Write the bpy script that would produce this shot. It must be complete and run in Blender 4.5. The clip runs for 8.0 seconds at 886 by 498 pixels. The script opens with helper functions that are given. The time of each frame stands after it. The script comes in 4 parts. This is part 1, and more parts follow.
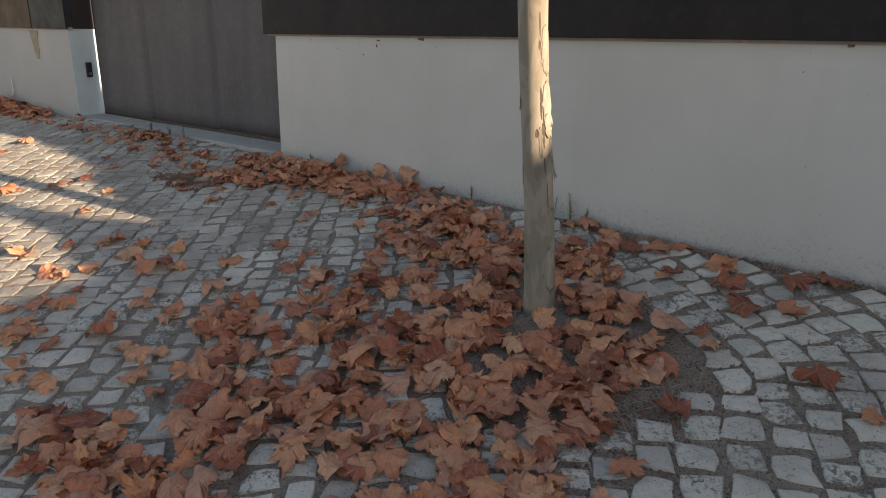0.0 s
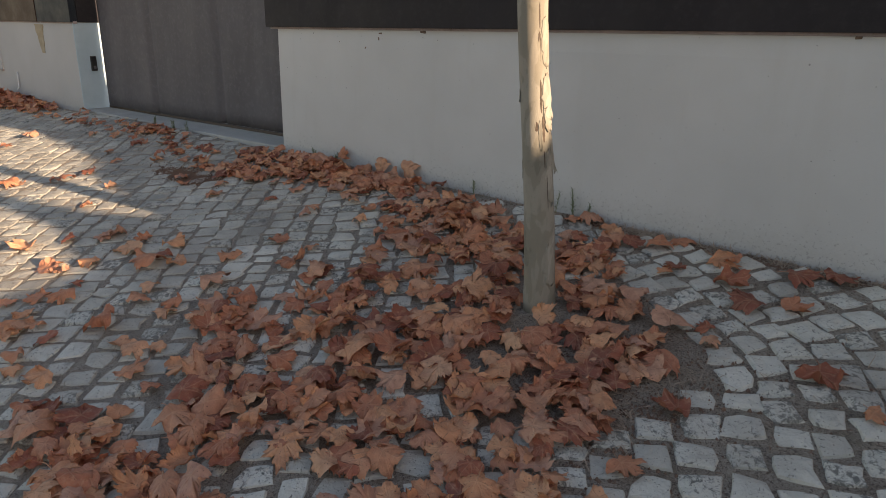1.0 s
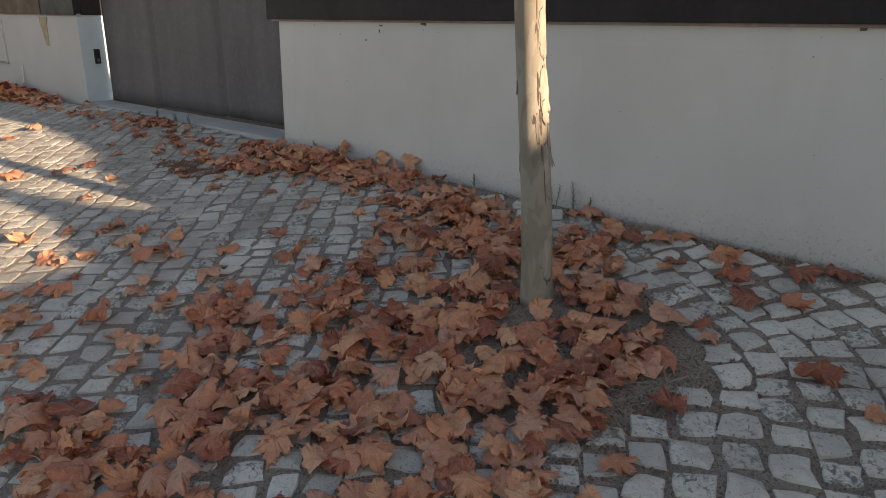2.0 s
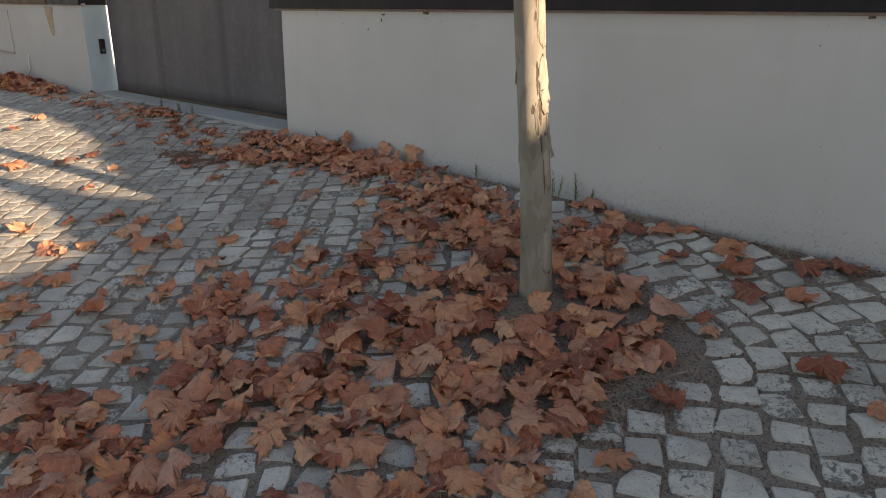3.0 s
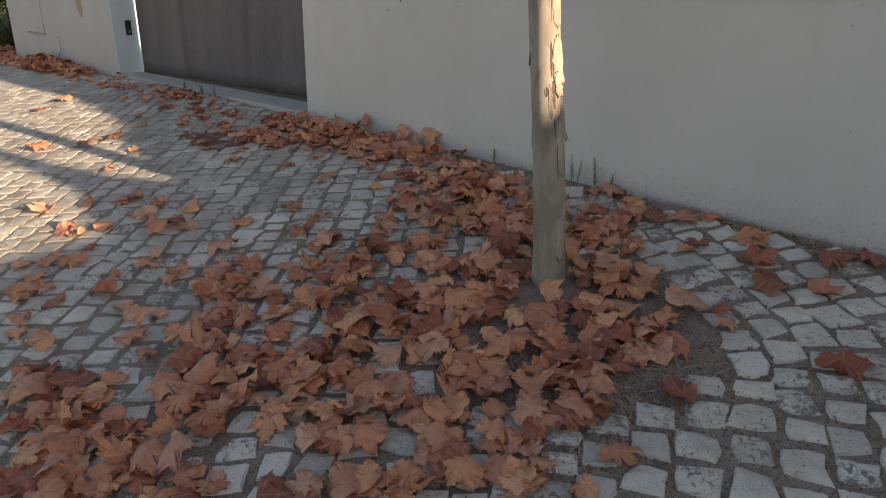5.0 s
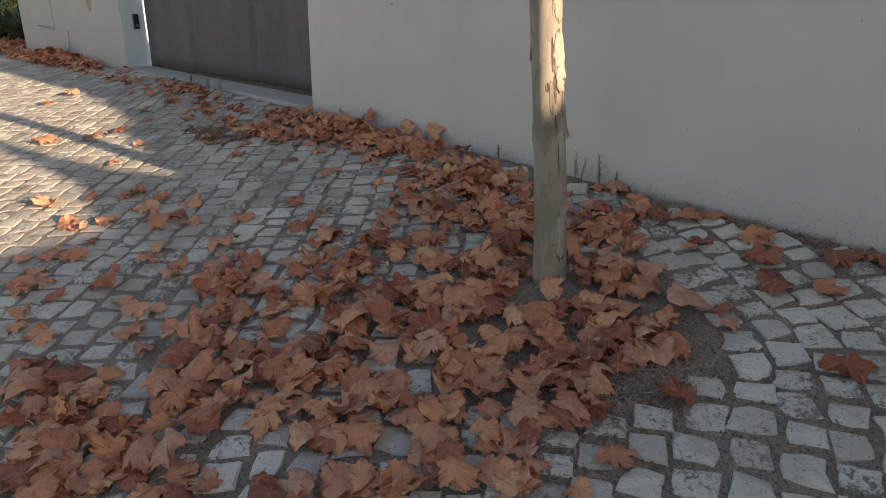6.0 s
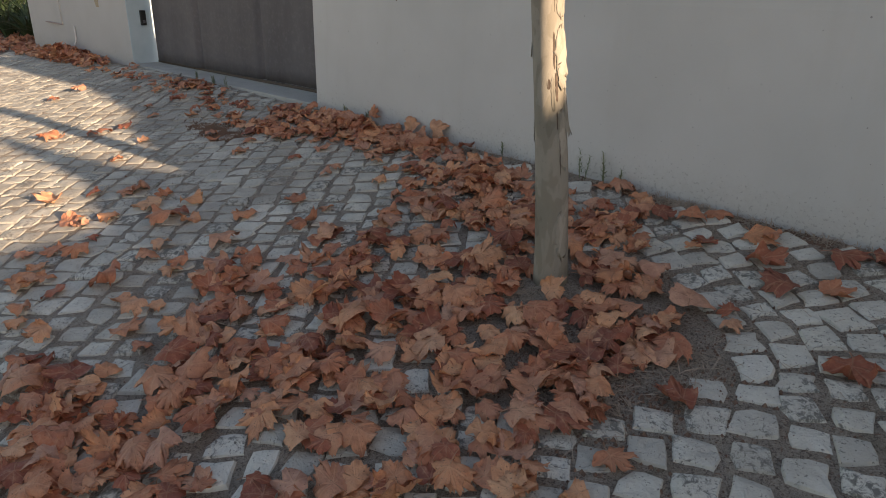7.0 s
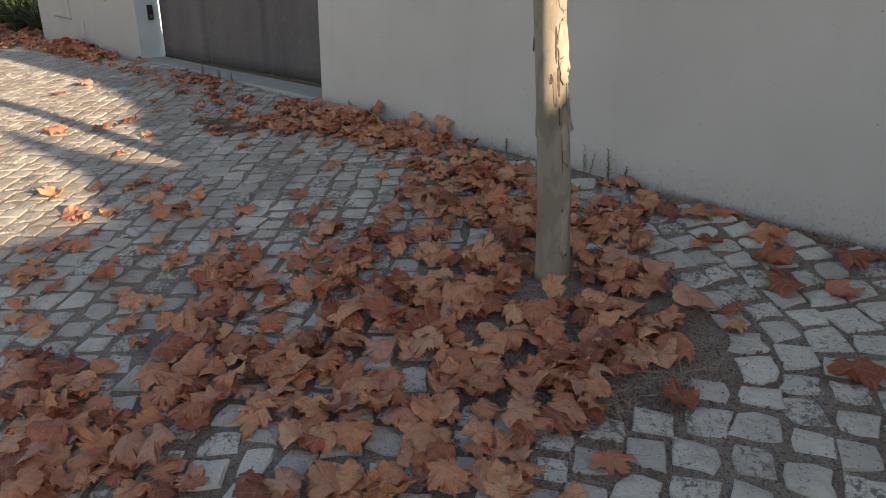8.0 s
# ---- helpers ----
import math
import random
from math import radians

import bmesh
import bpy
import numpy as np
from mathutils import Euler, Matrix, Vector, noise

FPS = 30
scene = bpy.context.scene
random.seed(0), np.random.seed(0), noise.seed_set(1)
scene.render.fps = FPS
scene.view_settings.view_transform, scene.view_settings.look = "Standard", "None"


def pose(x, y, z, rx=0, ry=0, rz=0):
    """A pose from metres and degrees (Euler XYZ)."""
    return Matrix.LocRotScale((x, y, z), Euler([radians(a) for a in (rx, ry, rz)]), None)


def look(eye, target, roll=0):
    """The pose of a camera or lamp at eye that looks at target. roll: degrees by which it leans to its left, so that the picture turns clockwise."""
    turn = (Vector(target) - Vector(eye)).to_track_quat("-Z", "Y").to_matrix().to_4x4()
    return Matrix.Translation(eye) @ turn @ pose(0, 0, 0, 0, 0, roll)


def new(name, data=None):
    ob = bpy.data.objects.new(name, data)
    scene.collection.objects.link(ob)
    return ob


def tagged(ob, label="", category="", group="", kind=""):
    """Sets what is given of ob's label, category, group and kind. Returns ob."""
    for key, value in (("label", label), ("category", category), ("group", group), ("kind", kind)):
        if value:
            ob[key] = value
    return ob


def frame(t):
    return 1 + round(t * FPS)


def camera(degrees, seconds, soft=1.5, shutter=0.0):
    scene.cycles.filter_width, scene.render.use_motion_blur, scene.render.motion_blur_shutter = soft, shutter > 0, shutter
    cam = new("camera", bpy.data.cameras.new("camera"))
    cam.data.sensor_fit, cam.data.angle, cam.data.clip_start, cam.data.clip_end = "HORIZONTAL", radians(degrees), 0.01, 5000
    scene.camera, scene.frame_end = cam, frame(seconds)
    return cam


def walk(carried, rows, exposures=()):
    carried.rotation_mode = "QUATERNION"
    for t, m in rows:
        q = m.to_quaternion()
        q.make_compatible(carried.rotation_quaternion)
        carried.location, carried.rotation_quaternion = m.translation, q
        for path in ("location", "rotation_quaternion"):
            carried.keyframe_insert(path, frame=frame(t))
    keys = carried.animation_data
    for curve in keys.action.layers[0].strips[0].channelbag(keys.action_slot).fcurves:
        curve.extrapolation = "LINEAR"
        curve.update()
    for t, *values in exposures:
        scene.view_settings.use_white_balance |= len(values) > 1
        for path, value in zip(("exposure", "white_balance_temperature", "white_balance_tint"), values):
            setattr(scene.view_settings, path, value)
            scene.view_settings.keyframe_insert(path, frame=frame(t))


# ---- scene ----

# ---- camera and its walk ----
cam = camera(65.75, 8.0, soft=0.9)
PATH = [
    (0.0, 0.0000, 0.0000, 0.9404, 71.963, -1.230, 39.020),
    (0.5, 0.0037, 0.0177, 0.9378, 71.761, -1.191, 39.314),
    (1.0, 0.0089, 0.0404, 0.9343, 71.494, -1.167, 39.694),
    (1.5, 0.0169, 0.0612, 0.9310, 71.285, -1.156, 40.003),
    (3.0, 0.0359, 0.1263, 0.9197, 70.274, -1.127, 41.103),
    (3.5, 0.0398, 0.1426, 0.9151, 69.956, -1.110, 41.445),
    (4.0, 0.0445, 0.1586, 0.9137, 69.530, -1.078, 41.966),
    (4.5, 0.0485, 0.1768, 0.9124, 69.179, -1.016, 42.842),
    (6.0, 0.0618, 0.2396, 0.9113, 68.427, -1.033, 44.478),
    (6.5, 0.0646, 0.2572, 0.9091, 68.307, -1.045, 44.860),
    (7.0, 0.0660, 0.2755, 0.9067, 68.187, -1.057, 45.257),
    (7.5, 0.0648, 0.2950, 0.9047, 68.011, -1.081, 45.644),
    (8.0, 0.0680, 0.3149, 0.8992, 67.854, -1.095, 46.090),
]
walk(cam, [(t, pose(*row)) for t, *row in PATH], exposures=[(0.0, 1.02, 8000, 21), (8.0, 1.02, 8000, 21)])

# ---- light ----
SUN_AZ, SUN_EL = 5.0, 14.5          # degrees from +X towards +Y; above the horizon
world = bpy.data.worlds.new("sky")
scene.world = world
world.use_nodes = True
wn = world.node_tree
sky = wn.nodes.new("ShaderNodeTexSky")
sky.sky_type = "NISHITA"
sky.sun_disc = False
sky.sun_elevation = radians(SUN_EL)
sky.sun_rotation = radians(90 - SUN_AZ)
sky.air_density, sky.dust_density, sky.ozone_density = 1.0, 0.8, 1.2
wn.links.new(sky.outputs[0], wn.nodes["Background"].inputs[0])
wn.nodes["Background"].inputs[1].default_value = 0.112
sun_data = bpy.data.lights.new("sun", "SUN")
sun_data.energy, sun_data.angle, sun_data.color = 5.0, radians(0.5), (1.0, 0.85, 0.66)
sun = new("sun", sun_data)
sun_way = Vector((math.cos(radians(SUN_EL)) * math.cos(radians(SUN_AZ)), math.cos(radians(SUN_EL)) * math.sin(radians(SUN_AZ)), math.sin(radians(SUN_EL))))
sun.matrix_world = look(sun_way * 30, (0, 0, 0))


# ---- materials ----
class Nodes:
    """A short way to write a node material."""

    def __init__(self, name):
        self.mat = bpy.data.materials.new(name)
        self.mat.use_nodes = True
        self.tree = self.mat.node_tree
        self.bsdf = self.tree.nodes["Principled BSDF"]

    def add(self, kind, **inputs):
        n = self.tree.nodes.new("ShaderNode" + kind)
        for key, value in inputs.items():
            self.set(n.inputs[key.replace("_", " ")], value)
        return n

    def set(self, socket, value):
        if isinstance(value, bpy.types.NodeSocket):
            self.tree.links.new(value, socket)
        else:
            socket.default_value = value

    def coords(self, which="Object"):
        return self.tree.nodes.new("ShaderNodeTexCoord").outputs[which]

    def place(self):
        return self.tree.nodes.new("ShaderNodeNewGeometry").outputs["Position"]

    def noise(self, vector, scale, detail=4.0, rough=0.6, distort=0.0):
        n = self.add("TexNoise", Vector=vector, Scale=scale, Detail=detail, Roughness=rough, Distortion=distort)
        return n.outputs["Fac"]

    def ramp(self, fac, *stops):
        n = self.add("ValToRGB", Fac=fac)
        els = n.color_ramp.elements
        while len(els) < len(stops):
            els.new(0.5)
        for el, (at, col) in zip(els, stops):
            el.position = at
            el.color = (*col, 1) if isinstance(col, tuple) else (col, col, col, 1)
        return n.outputs["Color"]

    def mix(self, fac, a, b, how="MIX"):
        n = self.tree.nodes.new("ShaderNodeMix")
        n.data_type, n.blend_type = "RGBA", how
        for sock, value in ((n.inputs[0], fac), (n.inputs[6], a), (n.inputs[7], b)):
            if isinstance(value, tuple) and len(value) == 3:
                value = (*value, 1)
            self.set(sock, value)
        return n.outputs[2]

    def math(self, how, a, b=0.0, c=0.0):
        n = self.tree.nodes.new("ShaderNodeMath")
        n.operation = how
        for sock, value in zip(n.inputs, (a, b, c)):
            self.set(sock, value)
        return n.outputs[0]

    def finish(self, colour, rough=0.8, bump=None, strength=0.3, distance=0.01, metal=0.0, spec=0.4):
        self.set(self.bsdf.inputs["Base Color"], (*colour, 1) if isinstance(colour, tuple) and len(colour) == 3 else colour)
        self.set(self.bsdf.inputs["Roughness"], rough)
        self.bsdf.inputs["Metallic"].default_value = metal
        self.bsdf.inputs["Specular IOR Level"].default_value = spec
        if bump is not None:
            b = self.add("Bump", Strength=strength, Distance=distance, Height=bump)
            self.set(self.bsdf.inputs["Normal"], b.outputs[0])
        return self.mat


def chance(n):
    """A number of its own for each piece, whether it is an object or an island of a joined mesh."""
    info = n.tree.nodes.new("ShaderNodeObjectInfo").outputs["Random"]
    isle = n.tree.nodes.new("ShaderNodeNewGeometry").outputs["Random Per Island"]
    return n.math("FRACT", n.math("ADD", info, isle))


def stone_material():
    n = Nodes("limestone_setts")
    p, r = n.place(), chance(n)
    base = n.ramp(r, (0.0, (0.52, 0.50, 0.43)), (0.3, (0.64, 0.622, 0.535)), (0.7, (0.71, 0.692, 0.60)), (1.0, (0.75, 0.733, 0.64)))
    fine = n.noise(p, 160, 3)
    base = n.mix(n.math("MULTIPLY", fine, 0.35), base, (0.33, 0.33, 0.31))
    spots = n.noise(p, 48, 5, 0.75, 0.6)
    patch = n.noise(p, 6.5, 3)
    amount = n.math("ADD", n.math("MULTIPLY", spots, 0.72), n.math("ADD", n.math("MULTIPLY", patch, 0.25), n.math("MULTIPLY", n.math("FRACT", n.math("MULTIPLY", r, 7.3)), 0.14)))
    dark = n.ramp(amount, (0.60, 0.0), (0.67, 0.85))
    base = n.mix(dark, base, (0.115, 0.113, 0.10))
    dots = n.ramp(n.noise(p, 130, 2, 0.5), (0.645, 0.0), (0.69, 0.75))
    base = n.mix(dots, base, (0.12, 0.115, 0.10))
    trodden = n.math("MULTIPLY", n.math("MINIMUM", n.math("MAXIMUM", n.math("MULTIPLY_ADD", n.add("SeparateXYZ", Vector=p).outputs["X"], -0.5, -0.9), 0.0), 1.0), 0.12)
    mud = n.ramp(n.math("ADD", n.noise(p, 3.1, 5, 0.65), trodden), (0.44, 0.0), (0.70, 0.62))
    base = n.mix(mud, base, (0.27, 0.245, 0.21))
    relief = n.math("ADD", n.math("MULTIPLY", spots, 0.8), n.math("MULTIPLY", n.noise(p, 22, 5, 0.65, 0.8), 1.3))
    return n.finish(base, n.ramp(fine, (0.3, 0.6), (0.8, 0.9)), relief, 0.8, 0.010)


def dirt_material():
    n = Nodes("sandy_joint_dirt")
    p = n.place()
    base = n.ramp(n.noise(p, 5.0, 5), (0.3, (0.33, 0.275, 0.215)), (0.55, (0.43, 0.365, 0.295)), (0.75, (0.52, 0.46, 0.385)))
    grit = n.noise(p, 210, 3, 0.75)
    base = n.mix(n.ramp(grit, (0.48, 0.0), (0.66, 0.85)), base, (0.56, 0.49, 0.405))
    crumbs = n.noise(p, 120, 4, 0.8, 1.2)
    base = n.mix(n.ramp(crumbs, (0.5, 0.0), (0.58, 0.85)), base, (0.13, 0.095, 0.075))
    leafy = n.ramp(n.noise(p, 60, 4, 0.7, 0.8), (0.6, 0.0), (0.66, 0.7))
    base = n.mix(leafy, base, (0.33, 0.18, 0.12))
    moss = n.ramp(n.noise(p, 7.0, 4), (0.64, 0.0), (0.74, 0.35))
    base = n.mix(moss, base, (0.12, 0.12, 0.07))
    sand = n.ramp(n.math("ADD", n.math("MULTIPLY_ADD", n.add("SeparateXYZ", Vector=p).outputs["X"], -0.8, -0.75), n.math("MULTIPLY_ADD", n.noise(p, 2.5, 4), 1.2, -0.6)), (0.0, 0.0), (0.9, 0.3))
    pale = n.ramp(n.noise(p, 38, 4, 0.7), (0.35, (0.31, 0.29, 0.255)), (0.65, (0.45, 0.425, 0.38)))
    base = n.mix(sand, base, pale)
    relief = n.math("ADD", grit, n.math("MULTIPLY", crumbs, 1.5))
    return n.finish(base, 0.95, relief, 1.0, 0.008)


def plaster_material(name="white_wall_paint", tone=1.0, warm=1.0):
    n = Nodes(name)
    p = n.place()
    cloud = n.noise(p, 1.6, 5, 0.55)
    base = n.ramp(cloud, (0.3, (0.60 * tone, 0.595 * tone, 0.565 * tone * warm)), (0.7, (0.68 * tone, 0.675 * tone, 0.645 * tone * warm)))
    stretch = n.add("Mapping", Vector=p, Scale=(7.0, 7.0, 0.7)).outputs[0]
    streak = n.ramp(n.noise(stretch, 1.0, 4), (0.55, 0.0), (0.8, 0.28))
    base = n.mix(streak, base, (0.50, 0.48, 0.43))
    # splashed dirt in a ragged band along the foot
    z = n.add("SeparateXYZ", Vector=p).outputs["Z"]
    foot = n.math("SUBTRACT", 0.30, z)
    splash = n.math("ADD", n.math("MULTIPLY", foot, 1.6), n.math("MULTIPLY", n.noise(p, 38, 5, 0.8), 0.62))
    base = n.mix(n.ramp(splash, (0.48, 0.0), (0.75, 0.28)), base, (0.36, 0.33, 0.29))
    pits = n.math("ADD", n.noise(p, 70, 3, 0.6), n.math("MULTIPLY", n.math("MINIMUM", n.math("MAXIMUM", foot, -0.2), 0.25), 0.62))
    base = n.mix(n.ramp(pits, (0.70, 0.0), (0.74, 0.5)), base, (0.30, 0.29, 0.27))
    specks = n.ramp(n.noise(p, 60, 2, 0.4), (0.75, 0.0), (0.79, 0.7))
    base = n.mix(specks, base, (0.2, 0.19, 0.18))
    relief = n.math("ADD", n.noise(p, 120, 3), n.math("MULTIPLY", n.noise(p, 14, 3), 1.5))
    return n.finish(base, 0.85, relief, 0.10, 0.005)


def painted_metal(name, dark, light, rust=0.0, rough=0.5):
    n = Nodes(name)
    p = n.place()
    stretch = n.add("Mapping", Vector=p, Scale=(3.0, 3.0, 0.5)).outputs[0]
    base = n.ramp(n.noise(stretch, 1.3, 5), (0.3, dark), (0.7, light))
    dust = n.ramp(n.noise(p, 30, 5, 0.7), (0.5, 0.0), (0.8, 0.25))
    base = n.mix(dust, base, tuple(min(1, 2.0 * v + 0.015) for v in light))
    if rust:
        base = n.mix(n.ramp(n.noise(p, 22, 5, 0.8), (0.55, 0.0), (0.66, rust)), base, (0.16, 0.085, 0.05))
    return n.finish(base, n.ramp(n.noise(p, 8, 4), (0.3, rough - 0.1), (0.7, rough + 0.12)), n.noise(p, 60, 3), 0.05, 0.004, spec=0.16)


def concrete_material():
    n = Nodes("pale_threshold_concrete")
    p = n.place()
    base = n.ramp(n.noise(p, 5, 5), (0.3, (0.36, 0.365, 0.34)), (0.7, (0.47, 0.475, 0.445)))
    base = n.mix(n.ramp(n.noise(p, 70, 4, 0.8), (0.58, 0.0), (0.7, 0.6)), base, (0.2, 0.19, 0.17))
    return n.finish(base, 0.9, n.noise(p, 90, 4), 0.4, 0.006)


def bark_material(name="plane_tree_bark", pale=0.0):
    n = Nodes(name)
    p = n.coords("Object")
    tall = n.add("Mapping", Vector=p, Scale=(1.0, 1.0, 0.42)).outputs[0]
    cells = n.math("ADD", n.noise(tall, 11, 3, 0.5, 0.4), pale)
    base = n.ramp(cells, (0.36, (0.19, 0.175, 0.135)), (0.375, (0.235, 0.215, 0.17)), (0.47, (0.25, 0.228, 0.18)), (0.485, (0.30, 0.275, 0.225)), (0.58, (0.32, 0.295, 0.24)), (0.595, (0.38, 0.35, 0.29)))
    grey = n.ramp(n.noise(tall, 42, 4, 0.6, 0.3), (0.55, 0.0), (0.60, 0.35))
    base = n.mix(grey, base, (0.23, 0.22, 0.18))
    stain = n.ramp(n.noise(tall, 5, 3), (0.45, 0.0), (0.7, 0.35))
    base = n.mix(stain, base, (0.33, 0.26, 0.19))
    pock = n.ramp(n.noise(p, 110, 2), (0.70, 0.0), (0.76, 0.6))
    base = n.mix(pock, base, (0.15, 0.12, 0.09))
    relief = n.math("ADD", n.math("MULTIPLY", cells, 2.0), n.math("MULTIPLY", n.noise(p, 90, 4), 0.5))
    return n.finish(base, 0.78, relief, 0.35, 0.005)


def leaf_material():
    n = Nodes("dry_plane_leaf")
    p, r = n.place(), chance(n)
    uv = n.add("SeparateXYZ", Vector=n.coords("UV"))
    x = uv.outputs["X"]
    y = n.math("ABSOLUTE", uv.outputs["Y"])
    base = n.ramp(r, (0.0, (0.24, 0.085, 0.06)), (0.13, (0.38, 0.13, 0.08)), (0.22, (0.60, 0.26, 0.145)), (0.36, (0.47, 0.20, 0.125)), (0.48, (0.68, 0.335, 0.18)), (0.60, (0.51, 0.25, 0.165)), (0.74, (0.72, 0.385, 0.215)), (0.86, (0.54, 0.31, 0.23)), (1.0, (0.76, 0.44, 0.25)))
    blotch = n.noise(p, 22, 5, 0.7, 0.5)
    base = n.mix(n.ramp(blotch, (0.46, 0.0), (0.70, 0.5)), base, (0.30, 0.115, 0.068))
    tan = n.ramp(n.noise(p, 60, 4, 0.65), (0.5, 0.0), (0.74, 0.32))
    base = n.mix(tan, base, (0.74, 0.46, 0.29))
    spots = n.ramp(n.noise(p, 150, 2, 0.5), (0.66, 0.0), (0.72, 0.75))
    base = n.mix(spots, base, (0.13, 0.06, 0.04))
    reach = n.math("SQRT", n.math("ADD", n.math("MULTIPLY", x, x), n.math("MULTIPLY", y, y)))
    rimmed = n.math("ADD", n.math("MULTIPLY", reach, 0.8), n.math("MULTIPLY", n.noise(p, 45, 3), 0.5))
    base = n.mix(n.ramp(rimmed, (0.80, 0.0), (1.1, 0.55)), base, (0.24, 0.10, 0.06))
    # palmate veins: the midrib and two pairs of side ribs
    rib = None
    for a in (0.0, 42.0, 82.0):
        across = n.math("ABSOLUTE", n.math("SUBTRACT", n.math("MULTIPLY", x, math.sin(radians(a))), n.math("MULTIPLY", y, math.cos(radians(a)))))
        rib = across if rib is None else n.math("MINIMUM", rib, across)
    rib = n.ramp(rib, (0.0, 1.0), (0.035, 0.0))
    base = n.mix(n.math("MULTIPLY", rib, 0.2), base, (0.80, 0.52, 0.33))
    relief = n.math("ADD", n.math("MULTIPLY", rib, 0.16), n.math("MULTIPLY", n.noise(p, 75, 3), 0.9))
    base = n.mix(1.0, base, (1.11, 1.04, 1.0), "MULTIPLY")
    mat = n.finish(base, 0.58, relief, 0.8, 0.007, spec=0.35)
    glow = n.add("BsdfTranslucent", Color=base)
    mixer = n.add("MixShader", Fac=0.18)
    out = n.tree.nodes["Material Output"]
    n.tree.links.new(n.bsdf.outputs[0], mixer.inputs[1])
    n.tree.links.new(glow.outputs[0], mixer.inputs[2])
    n.tree.links.new(mixer.outputs[0], out.inputs[0])
    return mat


def mottled(name, a, b, scale=20.0, rough=0.8):
    n = Nodes(name)
    return n.finish(n.ramp(n.noise(n.place(), scale, 4), (0.3, a), (0.7, b)), rough, n.noise(n.place(), scale * 4, 3), 0.3, 0.004)


STONE, DIRT, PLASTER = stone_material(), dirt_material(), plaster_material("white_wall_paint", 0.915)
CREAM = plaster_material("cream_wall_paint", 0.72, 1.02)
CLADDING = painted_metal("charcoal_metal_cladding", (0.023, 0.0205, 0.0225), (0.032, 0.0285, 0.031))
# charcoal cladding with the reflected blue of the sky painted in
SKY_TINT_CLADDING = painted_metal("sky_tinted_metal_cladding", (0.017, 0.021, 0.027), (0.024, 0.029, 0.036))
BROWN_CLADDING = painted_metal("brown_metal_cladding", (0.050, 0.028, 0.019), (0.068, 0.039, 0.027))
GATE_PAINT = painted_metal("grey_gate_paint", (0.112, 0.104, 0.107), (0.150, 0.140, 0.143), 0.0, 0.6)
RUSTY = painted_metal("rusty_edge_strip", (0.28, 0.225, 0.215), (0.42, 0.36, 0.345), 0.4, 0.8)
CONCRETE, BARK, LEAF = concrete_material(), bark_material(), leaf_material()
PALE_BARK = bark_material("pale_inner_bark", 0.05)
# dark brown that stands for shade in gaps of the bark and under the gate
GAP_SHADE = mottled("gap_shade_brown", (0.06, 0.045, 0.034), (0.13, 0.095, 0.07), 60)
STALK = mottled("leaf_stalk_brown", (0.34, 0.17, 0.10), (0.48, 0.27, 0.16), 60)
BLACK = mottled("black_plastic", (0.012, 0.012, 0.013), (0.02, 0.02, 0.022), 60, 0.35)
TAPE = mottled("ochre_bare_render", (0.33, 0.27, 0.18), (0.42, 0.35, 0.25), 18, 0.9)
GREEN = mottled("weed_green", (0.17, 0.20, 0.11), (0.25, 0.28, 0.17), 50)
STRAP = mottled("strap_leaf_green", (0.03, 0.055, 0.022), (0.055, 0.085, 0.038), 30, 0.5)
STRAW = mottled("dry_straw", (0.36, 0.28, 0.21), (0.50, 0.41, 0.32), 60, 0.9)
HUMUS = mottled("dark_soil_crumbs", (0.13, 0.08, 0.058), (0.25, 0.155, 0.11), 120, 0.95)
CHIP = mottled("chipped_paint_brown", (0.13, 0.085, 0.06), (0.22, 0.15, 0.11), 90, 0.9)
# blue of the sky light, put into the reveal's colour
SKY_TINT = mottled("sky_tinted_wall_paint", (0.40, 0.51, 0.56), (0.46, 0.57, 0.62), 6, 0.8)
RENDER_WALL = mottled("rough_render", (0.45, 0.43, 0.39), (0.55, 0.53, 0.48), 3)


# ---- shapes ----
def mesh_of(name, verts, faces, material, smooth=False, uvs=None):
    me = bpy.data.meshes.new(name)
    me.from_pydata(verts, [], faces)
    me.materials.append(material)
    if smooth:
        me.polygons.foreach_set("use_smooth", [True] * len(me.polygons))
    if uvs is not None:
        layer = me.uv_layers.new(name="flat")
        index = np.empty(len(me.loops), dtype=np.int32)
        me.loops.foreach_get("vertex_index", index)
        layer.data.foreach_set("uv", np.asarray(uvs, dtype=np.float32)[index].ravel())
    me.update()
    return me


def part(name, bm, material, parent=None, label="", smooth=False):
    me = bpy.data.meshes.new(name)
    bm.to_mesh(me)
    bm.free()
    me.materials.append(material)
    if smooth:
        me.polygons.foreach_set("use_smooth", [True] * len(me.polygons))
    ob = new(name, me)
    if parent is not None:
        ob.parent = parent
    return tagged(ob, label)


def box(x0, x1, y0, y1, z0, z1, bevel=0.006, rise=0.0):
    """A bevelled box as a bmesh; rise lifts the top's far end along x."""
    bm = bmesh.new()
    bmesh.ops.create_cube(bm, size=1)
    for v in bm.verts:
        top, right = v.co.z > 0, v.co.x > 0
        v.co = Vector((x1 if right else x0, y1 if v.co.y > 0 else y0, (z1 + (rise if right else 0)) if top else z0))
    if bevel:
        bmesh.ops.bevel(bm, geom=bm.edges[:], offset=bevel, segments=2, affect="EDGES", profile=0.6)
    return bm


